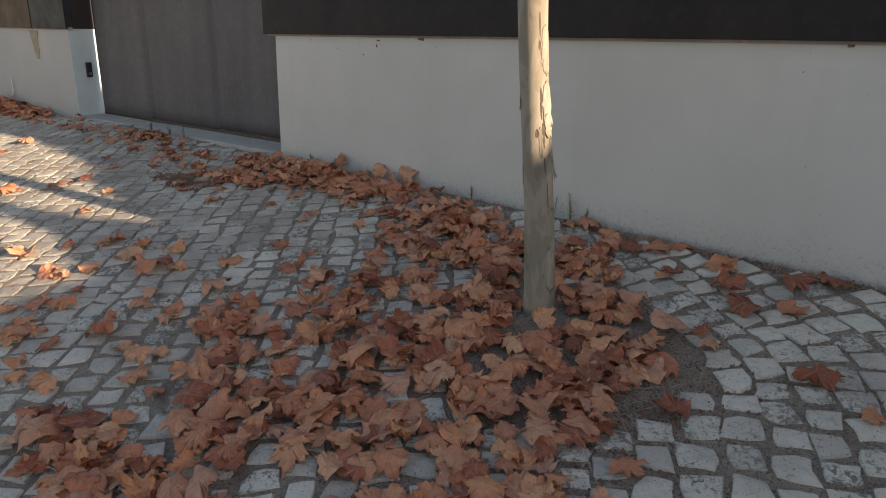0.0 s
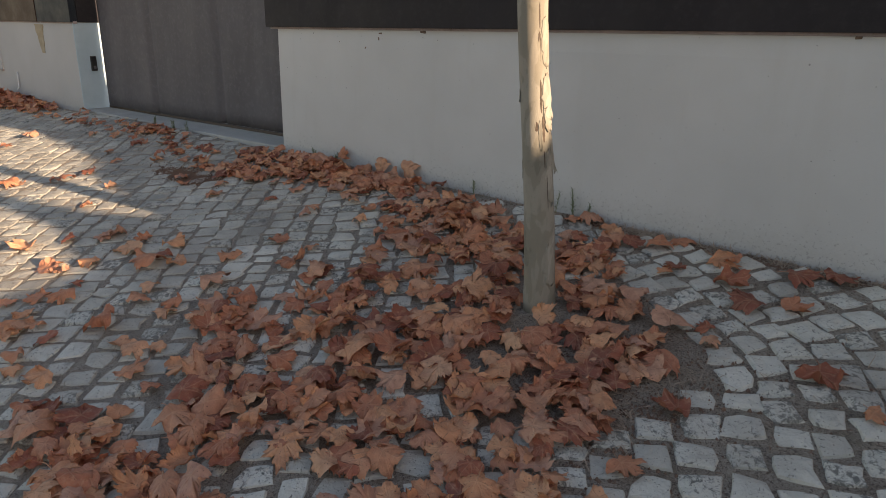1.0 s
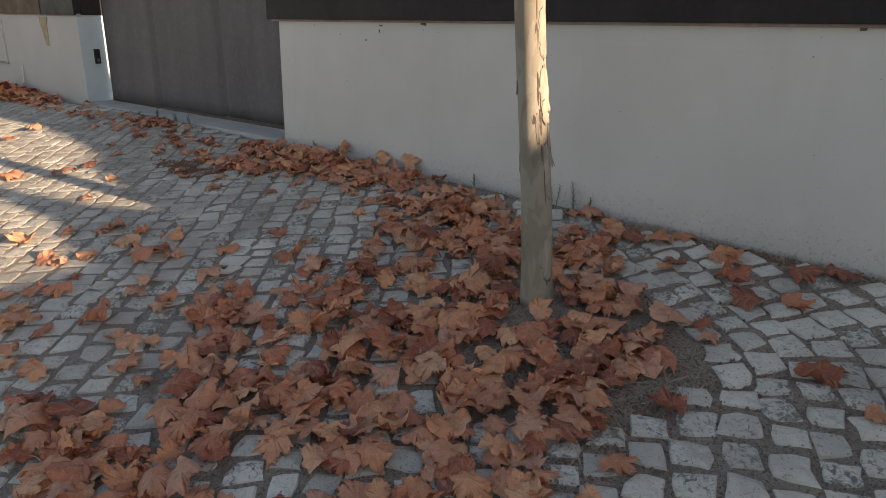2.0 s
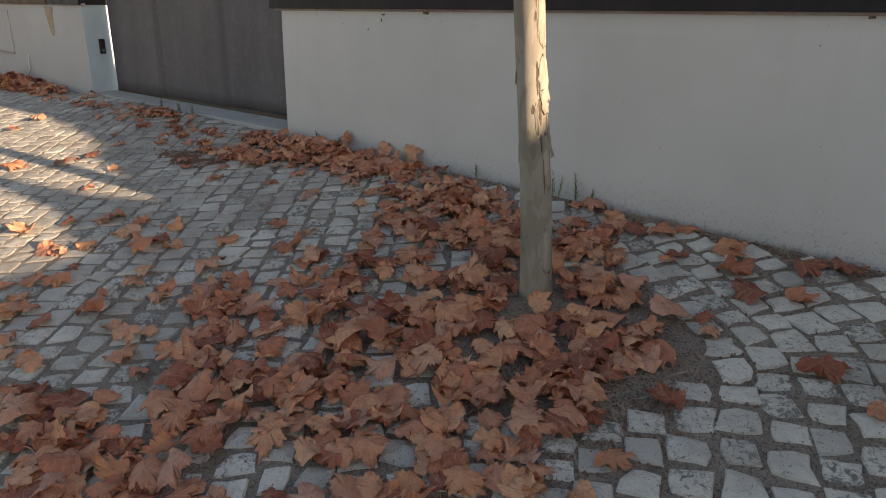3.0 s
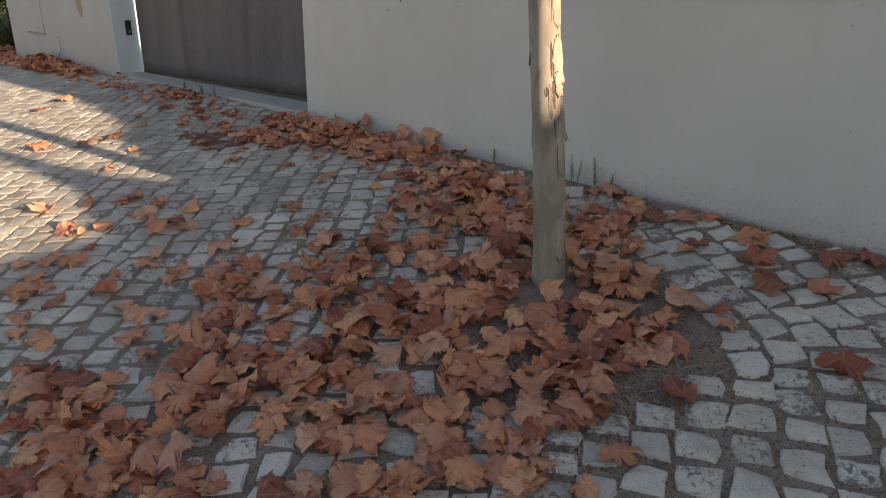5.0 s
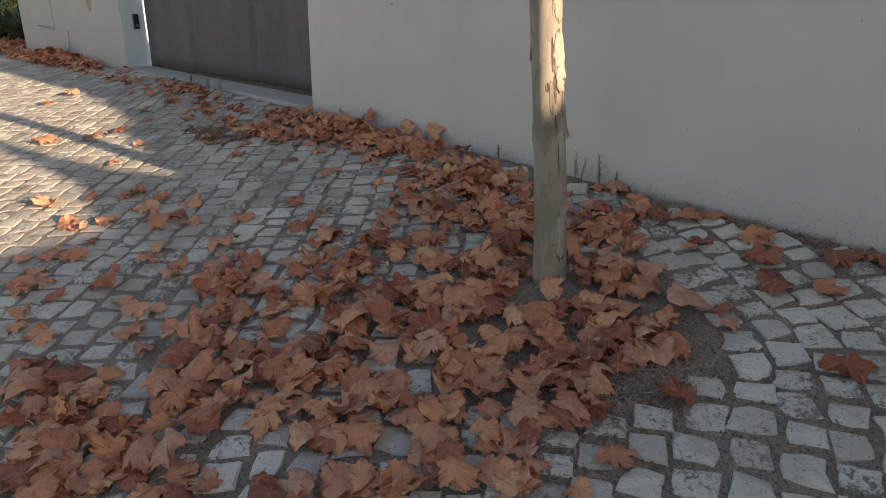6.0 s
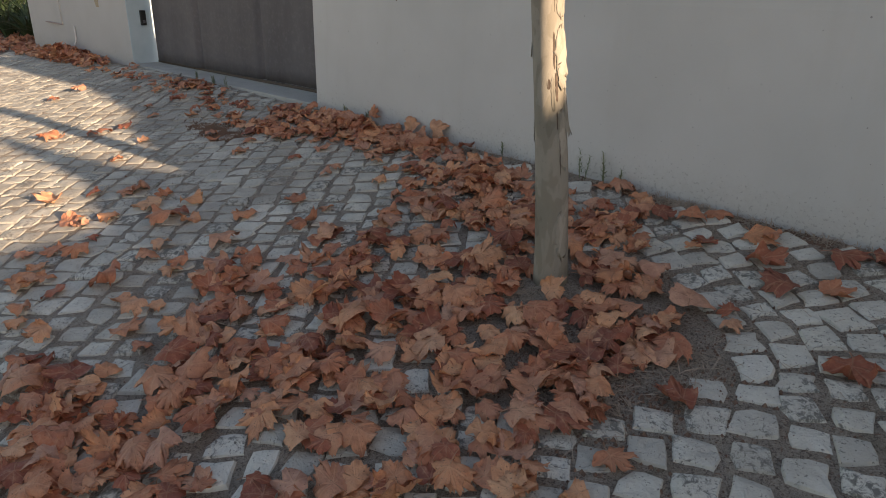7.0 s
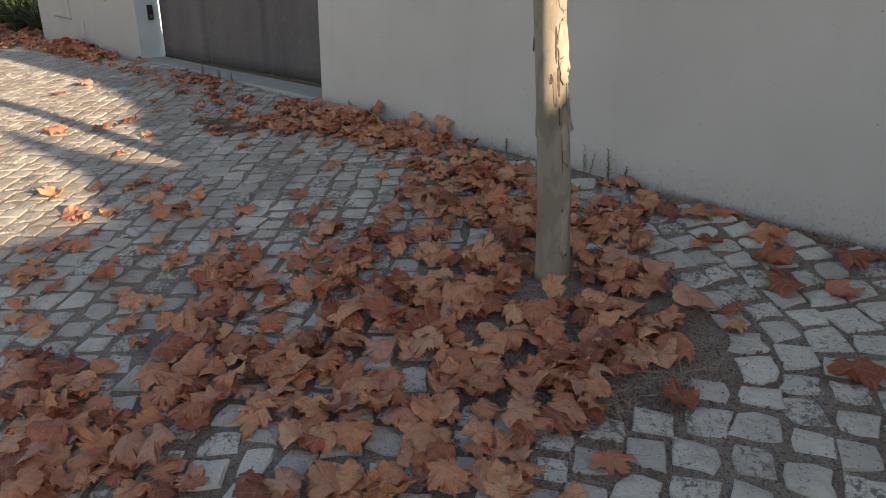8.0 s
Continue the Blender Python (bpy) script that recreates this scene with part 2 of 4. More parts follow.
def tube(points, radii, sides=10, wobble=0.0, seed=0):
    """A tapered tube along points as a bmesh."""
    bm = bmesh.new()
    rings = []
    pts = [Vector(p) for p in points]
    for i, (p, r) in enumerate(zip(pts, radii)):
        ahead = (pts[min(i + 1, len(pts) - 1)] - pts[max(i - 1, 0)]).normalized()
        side = ahead.cross(Vector((0.3, 0.9, 0.1))).normalized()
        up = ahead.cross(side)
        ring = []
        for k in range(sides):
            a = 2 * math.pi * k / sides
            d = side * math.cos(a) + up * math.sin(a)
            rr = r * (1 + wobble * noise.noise(Vector((p.x * 3 + d.x * 1.5 + seed, p.y * 3 + d.y * 1.5, p.z * 4))))
            ring.append(bm.verts.new(p + d * rr))
        rings.append(ring)
    for a, b in zip(rings, rings[1:]):
        for k in range(sides):
            bm.faces.new((a[k], a[(k + 1) % sides], b[(k + 1) % sides], b[k]))
    bm.faces.new(rings[0][::-1])
    bm.faces.new(rings[-1])
    bmesh.ops.recalc_face_normals(bm, faces=bm.faces[:])
    return bm


# ---- ground ----
WALL_Y, PIT, PIT_R = 2.87, (-0.97, 1.89), 0.43


def ground_z(x, y):
    """The pavement falls from the wall to the road."""
    yy = min(max(y, -2.6), 2.76)
    z = -0.361 - 0.007 * min(max(x, -12), 6) + 0.152 * yy
    if x < -5.5:
        z -= 0.034 * min(-5.5 - x, 5)
    return z


def pit_depth(x, y):
    d = math.hypot(x - PIT[0], y - PIT[1]) / PIT_R
    return max(0.0, min(1.0, (1.12 - d) / 0.3))


def axis(parts):
    out = []
    for a, b, step in parts:
        n = max(1, round((b - a) / step))
        out += [a + (b - a) * i / n for i in range(n)]
    return out + [parts[-1][1]]


def build_ground():
    xs = axis([(-400, -60, 60), (-60, -14, 5), (-14, -9, 0.4), (-9, -4, 0.09), (-4, 1.0, 0.035), (1.0, 8, 0.7), (8, 60, 6), (60, 400, 60)])
    ys = axis([(-400, -60, 60), (-60, -8, 5), (-8, -2.6, 0.9), (-2.6, 0.0, 0.13), (0.0, 3.2, 0.035), (3.2, 8, 0.6), (8, 60, 6), (60, 400, 60)])
    verts = []
    for y in ys:
        for x in xs:
            near = -11 < x < 2 and 0 < y < 3
            lump = 0.006 * noise.noise(Vector((x * 9, y * 9, 0))) + 0.004 * noise.noise(Vector((x * 25, y * 25, 3))) if near else 0
            verts.append((x, y, ground_z(x, y) - 0.0092 + 0.0030 * max(0.0, min(1.0, (-0.9 - x) / 1.2)) + 0.004 * pit_depth(x, y) + lump))
    w = len(xs)
    faces = [(j * w + i, j * w + i + 1, (j + 1) * w + i + 1, (j + 1) * w + i) for j in range(len(ys) - 1) for i in range(w - 1)]
    ob = new("ground", mesh_of("ground", verts, faces, DIRT, True))
    return tagged(ob, "sandy grey-brown dirt ground sloping down from the wall", "ground", kind="structure")


ground = build_ground()

# ---- walls, gate and fence ----
FENCE_TOP = 1.86


def wall_with_ragged_foot(name, x0, x1, y0, y1, z0, ztop0, ztop1, paint, label):
    """A rendered wall with a slightly uneven face and rounded arrises."""
    bm = bmesh.new()
    nx, nz = max(2, int((x1 - x0) / 0.12)), 12
    grid = []
    for k in range(nz + 1):
        row = []
        for i in range(nx + 1):
            x = x0 + (x1 - x0) * i / nx
            top = ztop0 + (ztop1 - ztop0) * i / nx
            z = z0 + (top - z0) * k / nz
            edge = 0.006 if i in (0, nx) or k == nz else 0.0
            row.append(bm.verts.new((x, y0 + edge + 0.003 * noise.noise(Vector((x * 2, 0, z * 2))), z)))
        grid.append(row)
    for k in range(nz):
        for i in range(nx):
            bm.faces.new((grid[k][i], grid[k][i + 1], grid[k + 1][i + 1], grid[k + 1][i]))
    back = [[bm.verts.new((x, y1, z)) for x, z in ((x0, z0), (x0, ztop0), (x1, ztop1), (x1, z0))]][0]
    left = [grid[k][0] for k in range(nz + 1)]
    right = [grid[k][nx] for k in range(nz + 1)]
    bm.faces.new([back[0]] + left + [back[1]])
    bm.faces.new([back[2]] + right[::-1] + [back[3]])
    bm.faces.new(grid[nz] + [back[2], back[1]])
    bm.faces.new([back[0], back[1], back[2], back[3]])
    bm.faces.new(grid[0][::-1] + [back[0], back[3]])
    bmesh.ops.recalc_face_normals(bm, faces=bm.faces[:])
    ob = part(name, bm, paint)
    return tagged(ob, label, "wall", kind="structure")


wall_with_ragged_foot("wall_street", -3.70, 9.0, WALL_Y, 3.10, -0.2, 0.868, 1.06, PLASTER, "low white-painted rendered wall with dirt-splashed foot")
wall_with_ragged_foot("wall_far", -9.52, -6.58, 2.85, 3.45, -0.5, 0.815, 0.845, CREAM, "cream-white-painted rendered wall end beside the grey gate")


def build_fence(name, x0, x1, y, z0, z1, mat, label, rise=0.0):
    """Sheet-metal screen on the wall: panels butted at narrow seams, a rusty strip below."""
    e = new(name)
    tagged(e, label, "fence")
    e.location = (x0, y, z0)
    count = max(1, round((x1 - x0) / 6.5))
    for i in range(count):
        a, b = (x1 - x0) * i / count, (x1 - x0) * (i + 1) / count
        za = rise * a
        bm = box(a, b - 0.004, -0.03, 0.03, za, z1 - z0, 0.003)
        for v in bm.verts:
            if v.co.z < (z1 - z0) / 2:
                v.co.z += rise * (v.co.x - a)
        part("panel", bm, mat, e)
    strip = box(0.02, x1 - x0, -0.008, 0.028, -0.012, 0.012, 0.002)
    for v in strip.verts:
        v.co.z += rise * v.co.x
    part("bottom_strip", strip, RUSTY, e, "rusty pale metal bottom strip")
    return e


build_fence("metal_fence", -3.78, 9.0, 2.872, 0.868, FENCE_TOP, CLADDING, "charcoal sheet-metal fence panels standing on the white wall", 0.0158)
build_fence("metal_fence", -9.5, -7.28, 2.86, 0.822, FENCE_TOP, BROWN_CLADDING, "brown sheet-metal fence panel standing on the white wall", 0.008)
build_fence("metal_fence", -7.27, -6.56, 2.862, 0.840, FENCE_TOP, SKY_TINT_CLADDING, "dark sheet-metal fence panel beside the gate, tinted blue for reflected sky", 0.006)


def build_gate():
    """Sheet-metal gate, slightly dented along its hidden uprights; a narrow gap beside the wall end."""
    e = new("sliding_gate")
    tagged(e, "grey sheet-metal driveway gate, closed, with faint vertical dents", "gate")
    e.location = (-6.535, 3.068, 0.106)
    # runs on unseen behind the street wall, lengthened to shade the far leaves
    wide, tall, t = 5.3, FENCE_TOP - 0.106, 0.006
    bm = bmesh.new()
    nx, nz = 260, 16
    layers = []
    for back in (0, t):
        grid = []
        for k in range(nz + 1):
            z = 0.008 + (tall - 0.008) * k / nz
            row = []
            for i in range(nx + 1):
                x = wide * i / nx
                dent = sum(0.020 * math.exp(-((x - c - 0.01 * math.sin(z * 2 + c)) / 0.03) ** 2) + 0.010 * math.tanh((x - c) / 0.05) for c in (0.88, 1.83))
                dent += 0.006 * noise.noise(Vector((x * 1.5, 0, z * 0.7)))
                row.append(bm.verts.new((x, back + dent * (x > 0.05), z + 0.012 * x * (1 - k / nz))))
            grid.append(row)
        layers.append(grid)
    for grid in layers:
        for k in range(nz):
            for i in range(nx):
                bm.faces.new((grid[k][i], grid[k][i + 1], grid[k + 1][i + 1], grid[k + 1][i]))
    f, b = layers
    for k in range(nz):
        bm.faces.new((f[k][0], f[k + 1][0], b[k + 1][0], b[k][0]))
        bm.faces.new((f[k][nx], b[k][nx], b[k + 1][nx], f[k + 1][nx]))
    for i in range(nx):
        bm.faces.new((f[0][i], b[0][i], b[0][i + 1], f[0][i + 1]))
        bm.faces.new((f[nz][i], f[nz][i + 1], b[nz][i + 1], b[nz][i]))
    bmesh.ops.recalc_face_normals(bm, faces=bm.faces[:])
    part("panel", bm, GATE_PAINT, e, smooth=True)
    # dark strip drawn where the gap under the gate is in shade
    gap_strip = box(0.0, wide, -0.004, 0.02, -0.012, 0.008, 0.003)
    for v in gap_strip.verts:
        v.co.z += 0.012 * v.co.x
    part("bottom_rail", gap_strip, GAP_SHADE, e, "dark strip for the shaded gap under the gate")
    return e


build_gate()
cap = part("metal_post", box(-6.60, -6.562, 2.895, 3.45, 0.846, FENCE_TOP, 0.004), CLADDING)
tagged(cap, "charcoal metal end plate of the fence beside the gate", "fence post")
reveal = part("gate_reveal", box(-6.585, -6.574, 2.853, 3.45, -0.3, 0.842, 0.003), SKY_TINT)
tagged(reveal, "white reveal beside the gate, tinted blue for the sky light on it", "wall", kind="structure")
slab = box(-6.573, -3.705, 2.845, 3.3, -0.2, 0.088, 0.008)
for v in slab.verts:
    if v.co.z > 0:
        v.co.z += 0.02 * (v.co.y - 2.845) + 0.009 * (v.co.x + 6.5)
threshold = part("threshold", slab, CONCRETE)
tagged(threshold, "pale concrete threshold strip under the grey gate", "threshold", kind="structure")


def build_intercom():
    e = new("intercom")
    tagged(e, "small black intercom on the white gate reveal", "intercom")
    e.location = (-6.574, 2.985, 0.49)
    part("housing", box(0.0, 0.028, -0.024, 0.024, -0.065, 0.065, 0.006), BLACK, e)
    part("button", box(0.028, 0.033, -0.012, 0.012, -0.045, -0.02, 0.003), mottled("grey_button", (0.10, 0.10, 0.11), (0.14, 0.14, 0.15), 80, 0.4), e, "grey push button")
    return e


build_intercom()


def build_meter_box():
    e = new("meter_box")
    tagged(e, "white-painted meter cover set in the wall", "meter box")
    e.location = (-8.62, 2.85, 0.34)
    part("cover", box(-0.25, 0.25, -0.012, 0.01, 0.0, 0.42, 0.006), CREAM, e)
    # the shadow line below the cover, made as a coloured strip
    part("sill", box(-0.26, 0.26, -0.022, 0.01, -0.014, 0.0, 0.004), RUSTY, e, "rust-brown strip for the shadow line under the cover")
    return e


build_meter_box()
def build_bare_patch():
    """Where the paint has come off below the fence: a ragged tongue of ochre render, a few millimetres proud."""
    bm = bmesh.new()
    rows = []
    for k in range(13):
        f = k / 12
        z = 0.815 - 0.26 * f
        left = -7.40 + 0.10 * f + 0.025 * noise.noise(Vector((f * 6, 1.0, 0)))
        right = -7.21 - 0.02 * f + 0.02 * noise.noise(Vector((f * 7, 5.0, 0)))
        rows.append([bm.verts.new((x, y, z)) for x, y in ((left, 2.853), (left + 0.004, 2.845), (right - 0.004, 2.845), (right, 2.853))])
    for a, b in zip(rows, rows[1:]):
        for i in range(3):
            bm.faces.new((a[i], b[i], b[i + 1], a[i + 1]))
    bm.faces.new(rows[-1])
    ob = part("bare_patch", bm, TAPE)
    return tagged(ob, "ragged ochre bare strip on the white wall below the fence", "wall patch")


build_bare_patch()
for x, z, w, h in ((-2.905, 0.775, 0.009, 0.010), (-2.79, 0.855, 0.020, 0.008), (-2.80, 0.825, 0.007, 0.014), (-2.475, 0.872, 0.034, 0.014), (-0.47, 0.905, 0.026, 0.009), (-3.12, 0.80, 0.006, 0.006)):
    chip = part("paint_chip", box(x - w / 2, x + w / 2, WALL_Y - 0.002, WALL_Y + 0.012, z - h / 2, z + h / 2, 0.002), CHIP)
    for v in chip.data.vertices:
        v.co.x += 0.3 * w * noise.noise(v.co * 90)
        v.co.z += 0.4 * h * noise.noise(v.co * 120)
    tagged(chip, "small dark chip in the white wall paint", "paint chip", "chips in the wall paint")
pipe = part("drain_pipe", tube([(-7.985, 2.838, 0.335), (-7.99, 2.838, 0.25), (-8.0, 2.836, 0.18), (-8.0, 2.815, 0.15)], [0.007, 0.007, 0.008, 0.008], 10), mottled("pale_pvc", (0.6, 0.6, 0.6), (0.7, 0.7, 0.7), 40), smooth=True)
tagged(pipe, "short pale plastic drain pipe down the wall", "drain pipe")

# unseen wall added down the street to keep the low sun off the pavement
def build_shade_wall():
    bm = bmesh.new()
    # top shaped to cast the sun patches' edges: low towards the road, then pitched
    prof = [(-7.0, -1.6), (-7.0, 1.78), (1.262, 1.86), (1.603, 1.905), (1.853, 1.928), (1.942, 1.942), (2.022, 2.032), (2.143, 2.132), (2.172, 2.262), (2.192, 2.502), (2.243, 2.522), (2.303, 2.302), (2.362, 2.182), (2.473, 2.102), (2.542, 2.158), (2.683, 2.362), (2.752, 2.442), (2.913, 2.502), (3.022, 2.652), (3.152, 2.842), (3.362, 3.142), (3.763, 3.322), (4.162, 3.342), (8.0, 2.6), (8.0, -0.6)]
    a = [bm.verts.new((5.0, y, z)) for y, z in prof]
    b = [bm.verts.new((5.3, y, z)) for y, z in prof]
    bm.faces.new(a)
    bm.faces.new(b[::-1])
    for i in range(len(prof)):
        j = (i + 1) % len(prof)
        bm.faces.new((a[i], b[i], b[j], a[j]))
    bmesh.ops.recalc_face_normals(bm, faces=bm.faces[:])
    ob = part("wall_neighbour", bm, RENDER_WALL)
    return tagged(ob, "unseen plain wall added down the street to shade the pavement", "wall", kind="structure")


build_shade_wall()


# ---- plane tree ----
def build_tree():
    e = new("plane_tree")
    tagged(e, "slender young plane tree with peeling mottled bark", "tree")
    e.location = (-1.175, 2.047, ground_z(-1.175, 2.047) - 0.03)
    rnd = random.Random(5)
    pts, rad = [], []
    for i in range(64):
        h = i * 0.055
        flare = 0.011 * math.exp(-h * 7)
        pts.append((-0.055 * h + 0.004 * math.sin(h * 5.2), -0.060 * h + 0.004 * math.sin(h * 4.1), h))
        rad.append(0.0515 + flare - 0.003 * h + 0.0015 * math.sin(h * 6))
    part("trunk", tube(pts, rad, 28, 0.05, 3), BARK, e, smooth=True)
    top = Vector(pts[-1])
    limbs = []
    for i, (a, lean, length, start) in enumerate(((20, 0.35, 1.6, 3.46), (140, 0.7, 1.5, 3.3), (255, 0.8, 1.3, 3.1), (320, 0.75, 1.4, 3.2))):
        base = Vector((top.x * start / top.z, top.y * start / top.z, start))
        d = Vector((math.cos(radians(a)) * lean, math.sin(radians(a)) * lean, 1)).normalized()
        line = [base + d * length * k / 6 + Vector((0.03 * math.sin(k + i), 0.03 * math.cos(k * 1.3), 0)) for k in range(7)]
        part("limb", tube(line, [0.03 - 0.004 * k for k in range(7)], 8), BARK, e, smooth=True)
        limbs.append(line)
    verts, faces = [], []
    for line in limbs:
        for _ in range(26):
            c = line[rnd.randint(3, 6)] + Vector([rnd.gauss(0, 0.25) for _ in range(3)])
            m = Matrix.Translation(c) @ Euler([rnd.uniform(-1, 1) for _ in range(2)] + [rnd.uniform(0, 6.3)]).to_matrix().to_4x4()
            k = len(verts)
            for q in range(8):
                rr = 0.085 if q % 2 == 0 else 0.04
                verts.append(tuple(m @ Vector((rr * math.cos(q * 0.785), rr * math.sin(q * 0.785), 0.01 * (q % 2)))))
            faces.append(tuple(range(k, k + 8)))
    crown = new("crown", mesh_of("crown", verts, faces, LEAF))
    crown.parent = e
    tagged(crown, "few dry brown leaves left on the twigs")
    def spine(z):
        return Vector((-0.055 * z + 0.004 * math.sin(z * 5.2), -0.060 * z + 0.004 * math.sin(z * 4.1), z)), 0.0515 + 0.011 * math.exp(-z * 7) - 0.003 * z + 0.0015 * math.sin(z * 6)

    def plate(name, material, label, z0, z1, a0, a1, off, lift, ragged, seed, thick=0.0012, hook=0.0):
        """A sheet of bark on the trunk between two heights and two angles, ragged at its rim, lifted off towards a1 and its foot."""
        bm = bmesh.new()
        nu, nv = 9, 14
        skins = []
        for deep in ((0.0, thick) if thick else (0.0,)):
            rows = []
            for k in range(nv + 1):
                f = k / nv
                wide = 0.25 + 0.75 * math.sin(math.pi * f) ** 0.35
                row = []
                for i in range(nu + 1):
                    g = i / nu
                    jag = ragged * noise.noise(Vector((seed + 3.1 * g, 9 * f, seed)))
                    a = (a0 + a1) / 2 + (a1 - a0) * ((g - 0.5) * wide + 0.5 * jag * (2 * g - 1) ** 2)
                    z = z0 + (z1 - z0) * (f + 0.35 * ragged * noise.noise(Vector((4 * g, seed, 2.0))) * (2 * f - 1) ** 2)
                    c, r = spine(z)
                    out = off + lift * g ** 2 * (1 - f) ** 0.6 * (0.7 + 0.6 * noise.noise(Vector((g * 2, f * 5, seed)))) + hook * max(0.0, 0.25 - f) * 4 * g
                    row.append(bm.verts.new(c + Vector((math.cos(radians(a)), math.sin(radians(a)), 0)) * (r * 1.004 + out - deep)))
                rows.append(row)
            for p, q in zip(rows, rows[1:]):
                for i in range(nu):
                    ring = (p[i], p[i + 1], q[i + 1], q[i])
                    bm.faces.new(ring[::-1] if deep else ring)
            skins.append([row[0] for row in rows] + rows[-1][1:-1] + [row[-1] for row in rows[::-1]] + rows[0][-2:0:-1])
        if thick:
            a, b = skins
            for k in range(len(a)):
                m = (k + 1) % len(a)
                bm.faces.new((a[k], a[m], b[m], b[k]))
        part(name, bm, material, e, label, smooth=True)

    flake, slit_shade = "curled loose bark flake", "dark sheet for the shaded gap beside a bark flake"
    # dark sheets painted for the shaded gaps, then the plates beside them
    for z0, z1, a0, a1, seed in ((0.885, 0.975, -39, -26, 1), (0.725, 0.83, -36, -28, 2), (0.665, 0.695, -62, -48, 3), (0.63, 0.715, -31, -20, 4), (0.545, 0.60, -30, -25, 5), (0.40, 0.52, -22, -18, 6), (0.985, 1.06, -33, -28, 7)):
        plate("bark_crack", GAP_SHADE, slit_shade, z0, z1, a0, a1, 0.0003, 0.0, 0.35, seed, 0.0)
    plate("bark_flake", PALE_BARK, flake, 0.70, 0.845, -27, 34, 0.0010, 0.010, 0.5, 11)
    plate("bark_flake", PALE_BARK, flake, 0.665, 0.745, -20, 14, 0.0022, 0.010, 0.7, 12)
    plate("bark_flake", BARK, "grey hanging strip of bark", 0.525, 0.665, 8, 27, 0.0012, 0.010, 0.6, 13, 0.0012, 0.010)
    plate("bark_flake", BARK, flake, 0.60, 0.70, -47, -33, 0.0008, 0.005, 0.6, 14)
    plate("bark_flake", PALE_BARK, "pale grey plate of inner bark", 0.42, 0.60, -24, 18, 0.0003, 0.001, 0.6, 15)
    plate("bark_flake", PALE_BARK, flake, 0.755, 0.795, -148, -128, 0.0015, 0.006, 0.5, 16)
    plate("bark_flake", BARK, flake, 0.50, 0.56, -146, -132, 0.0010, 0.004, 0.5, 17)
    plate("bark_flake", PALE_BARK, "pale plate of inner bark", 0.12, 0.27, -40, 10, 0.0003, 0.001, 0.7, 18)
    plate("bark_flake", PALE_BARK, flake, 0.87, 1.02, -25, 30, 0.0005, 0.003, 0.5, 19)
    return e


build_tree()


# ---- leaves ----
def leaf_shape(rnd):
    """Vertices, faces and flat coordinates of one dry plane-tree leaf about 1 long, curled at its rim, with its stalk."""
    half = ((0, 1.0), (6, 0.86), (10, 0.80), (13, 0.88), (17, 0.70), (22, 0.66), (28, 0.52), (34, 0.66), (37, 0.80), (41, 0.76), (46, 0.95), (50, 0.80), (55, 0.76), (58, 0.84), (62, 0.66), (68, 0.60), (75, 0.48), (83, 0.62), (87, 0.60), (93, 0.80), (99, 0.64), (105, 0.66), (111, 0.54), (122, 0.50), (140, 0.36), (165, 0.20))
    full, broad = rnd.uniform(0.02, 0.42), rnd.uniform(0.9, 1.15)
    roll, axis = rnd.choice((0.4, 0.7, 1.0, 1.4, 1.8)) * rnd.uniform(0.8, 1.2), rnd.uniform(-0.9, 0.9)
    edge = []
    for side in (-1, 1):
        size = [rnd.uniform(0.82, 1.1) for _ in range(3)]
        row = []
        for a, r in half:
            lobe = size[0] if a < 28 else size[1] if a < 74 else size[2]
            r = (r * lobe + full * (1 - r)) * rnd.uniform(0.90, 1.08)
            t = radians(side * (a + (rnd.gauss(0, 1.6) if a else 0)))
            row.append((r * math.cos(t), r * math.sin(t) * broad))
        edge += row[:0:-1] if side < 0 else row
    n = len(edge)
    fold, cup, twist = rnd.uniform(-0.15, 0.35), rnd.uniform(-0.35, 0.4), rnd.uniform(-0.25, 0.25)
    rim = rnd.uniform(0.15, 0.6)
    strong = rnd.random() < 0.3
    if strong:
        fold, cup, rim = rnd.uniform(0.3, 0.8), rnd.choice((-1, 1)) * rnd.uniform(0.35, 0.7), rnd.uniform(0.4, 0.8)
    off = Vector([rnd.uniform(0, 50) for _ in range(3)])

    def bend(x, y, f):
        r, t = math.hypot(x, y), math.atan2(y, x)
        z = fold * abs(y) * 0.5 + cup * (r ** 2) * 0.42 + twist * x * y
        z += 0.17 * noise.noise(Vector((x * 2.4, y * 2.4, 0)) + off) * (0.3 + r)
        z += 0.05 * r * r * math.sin(5 * t + off.x)
        # the rim curls up in some places and down in others
        turn = noise.noise(Vector((1.4 * math.cos(t), 1.4 * math.sin(t), off.z))) * 2.2 * rim
        lip = max(0.0, f - 0.55) / 0.45
        z += 0.34 * turn * lip ** 1.6
        shrink = 1 - 0.30 * min(1.0, abs(turn)) * lip ** 1.5 - (0.2 if strong else 0.1) * min(1.0, abs(z))
        x, y = x * shrink, y * shrink
        # the dry blade arches over one axis
        u, v = y * math.cos(axis) - x * math.sin(axis), x * math.cos(axis) + y * math.sin(axis)
        z -= (1 - math.cos(roll * u)) / roll
        u = math.sin(roll * u) / roll
        return (v * math.cos(axis) - u * math.sin(axis), v * math.sin(axis) + u * math.cos(axis), z)

    verts, flat = [bend(0, 0, 0)], [(0, 0)]
    rings = (0.32, 0.6, 0.82, 1.0)
    for f in rings:
        for x, y in edge:
            verts.append(bend(x * f, y * f, f))
            flat.append((x * f, y * f))
    faces = [(0, 1 + k, 1 + (k + 1) % n) for k in range(n)]
    for ring in range(len(rings) - 1):
        a, b = 1 + ring * n, 1 + (ring + 1) * n
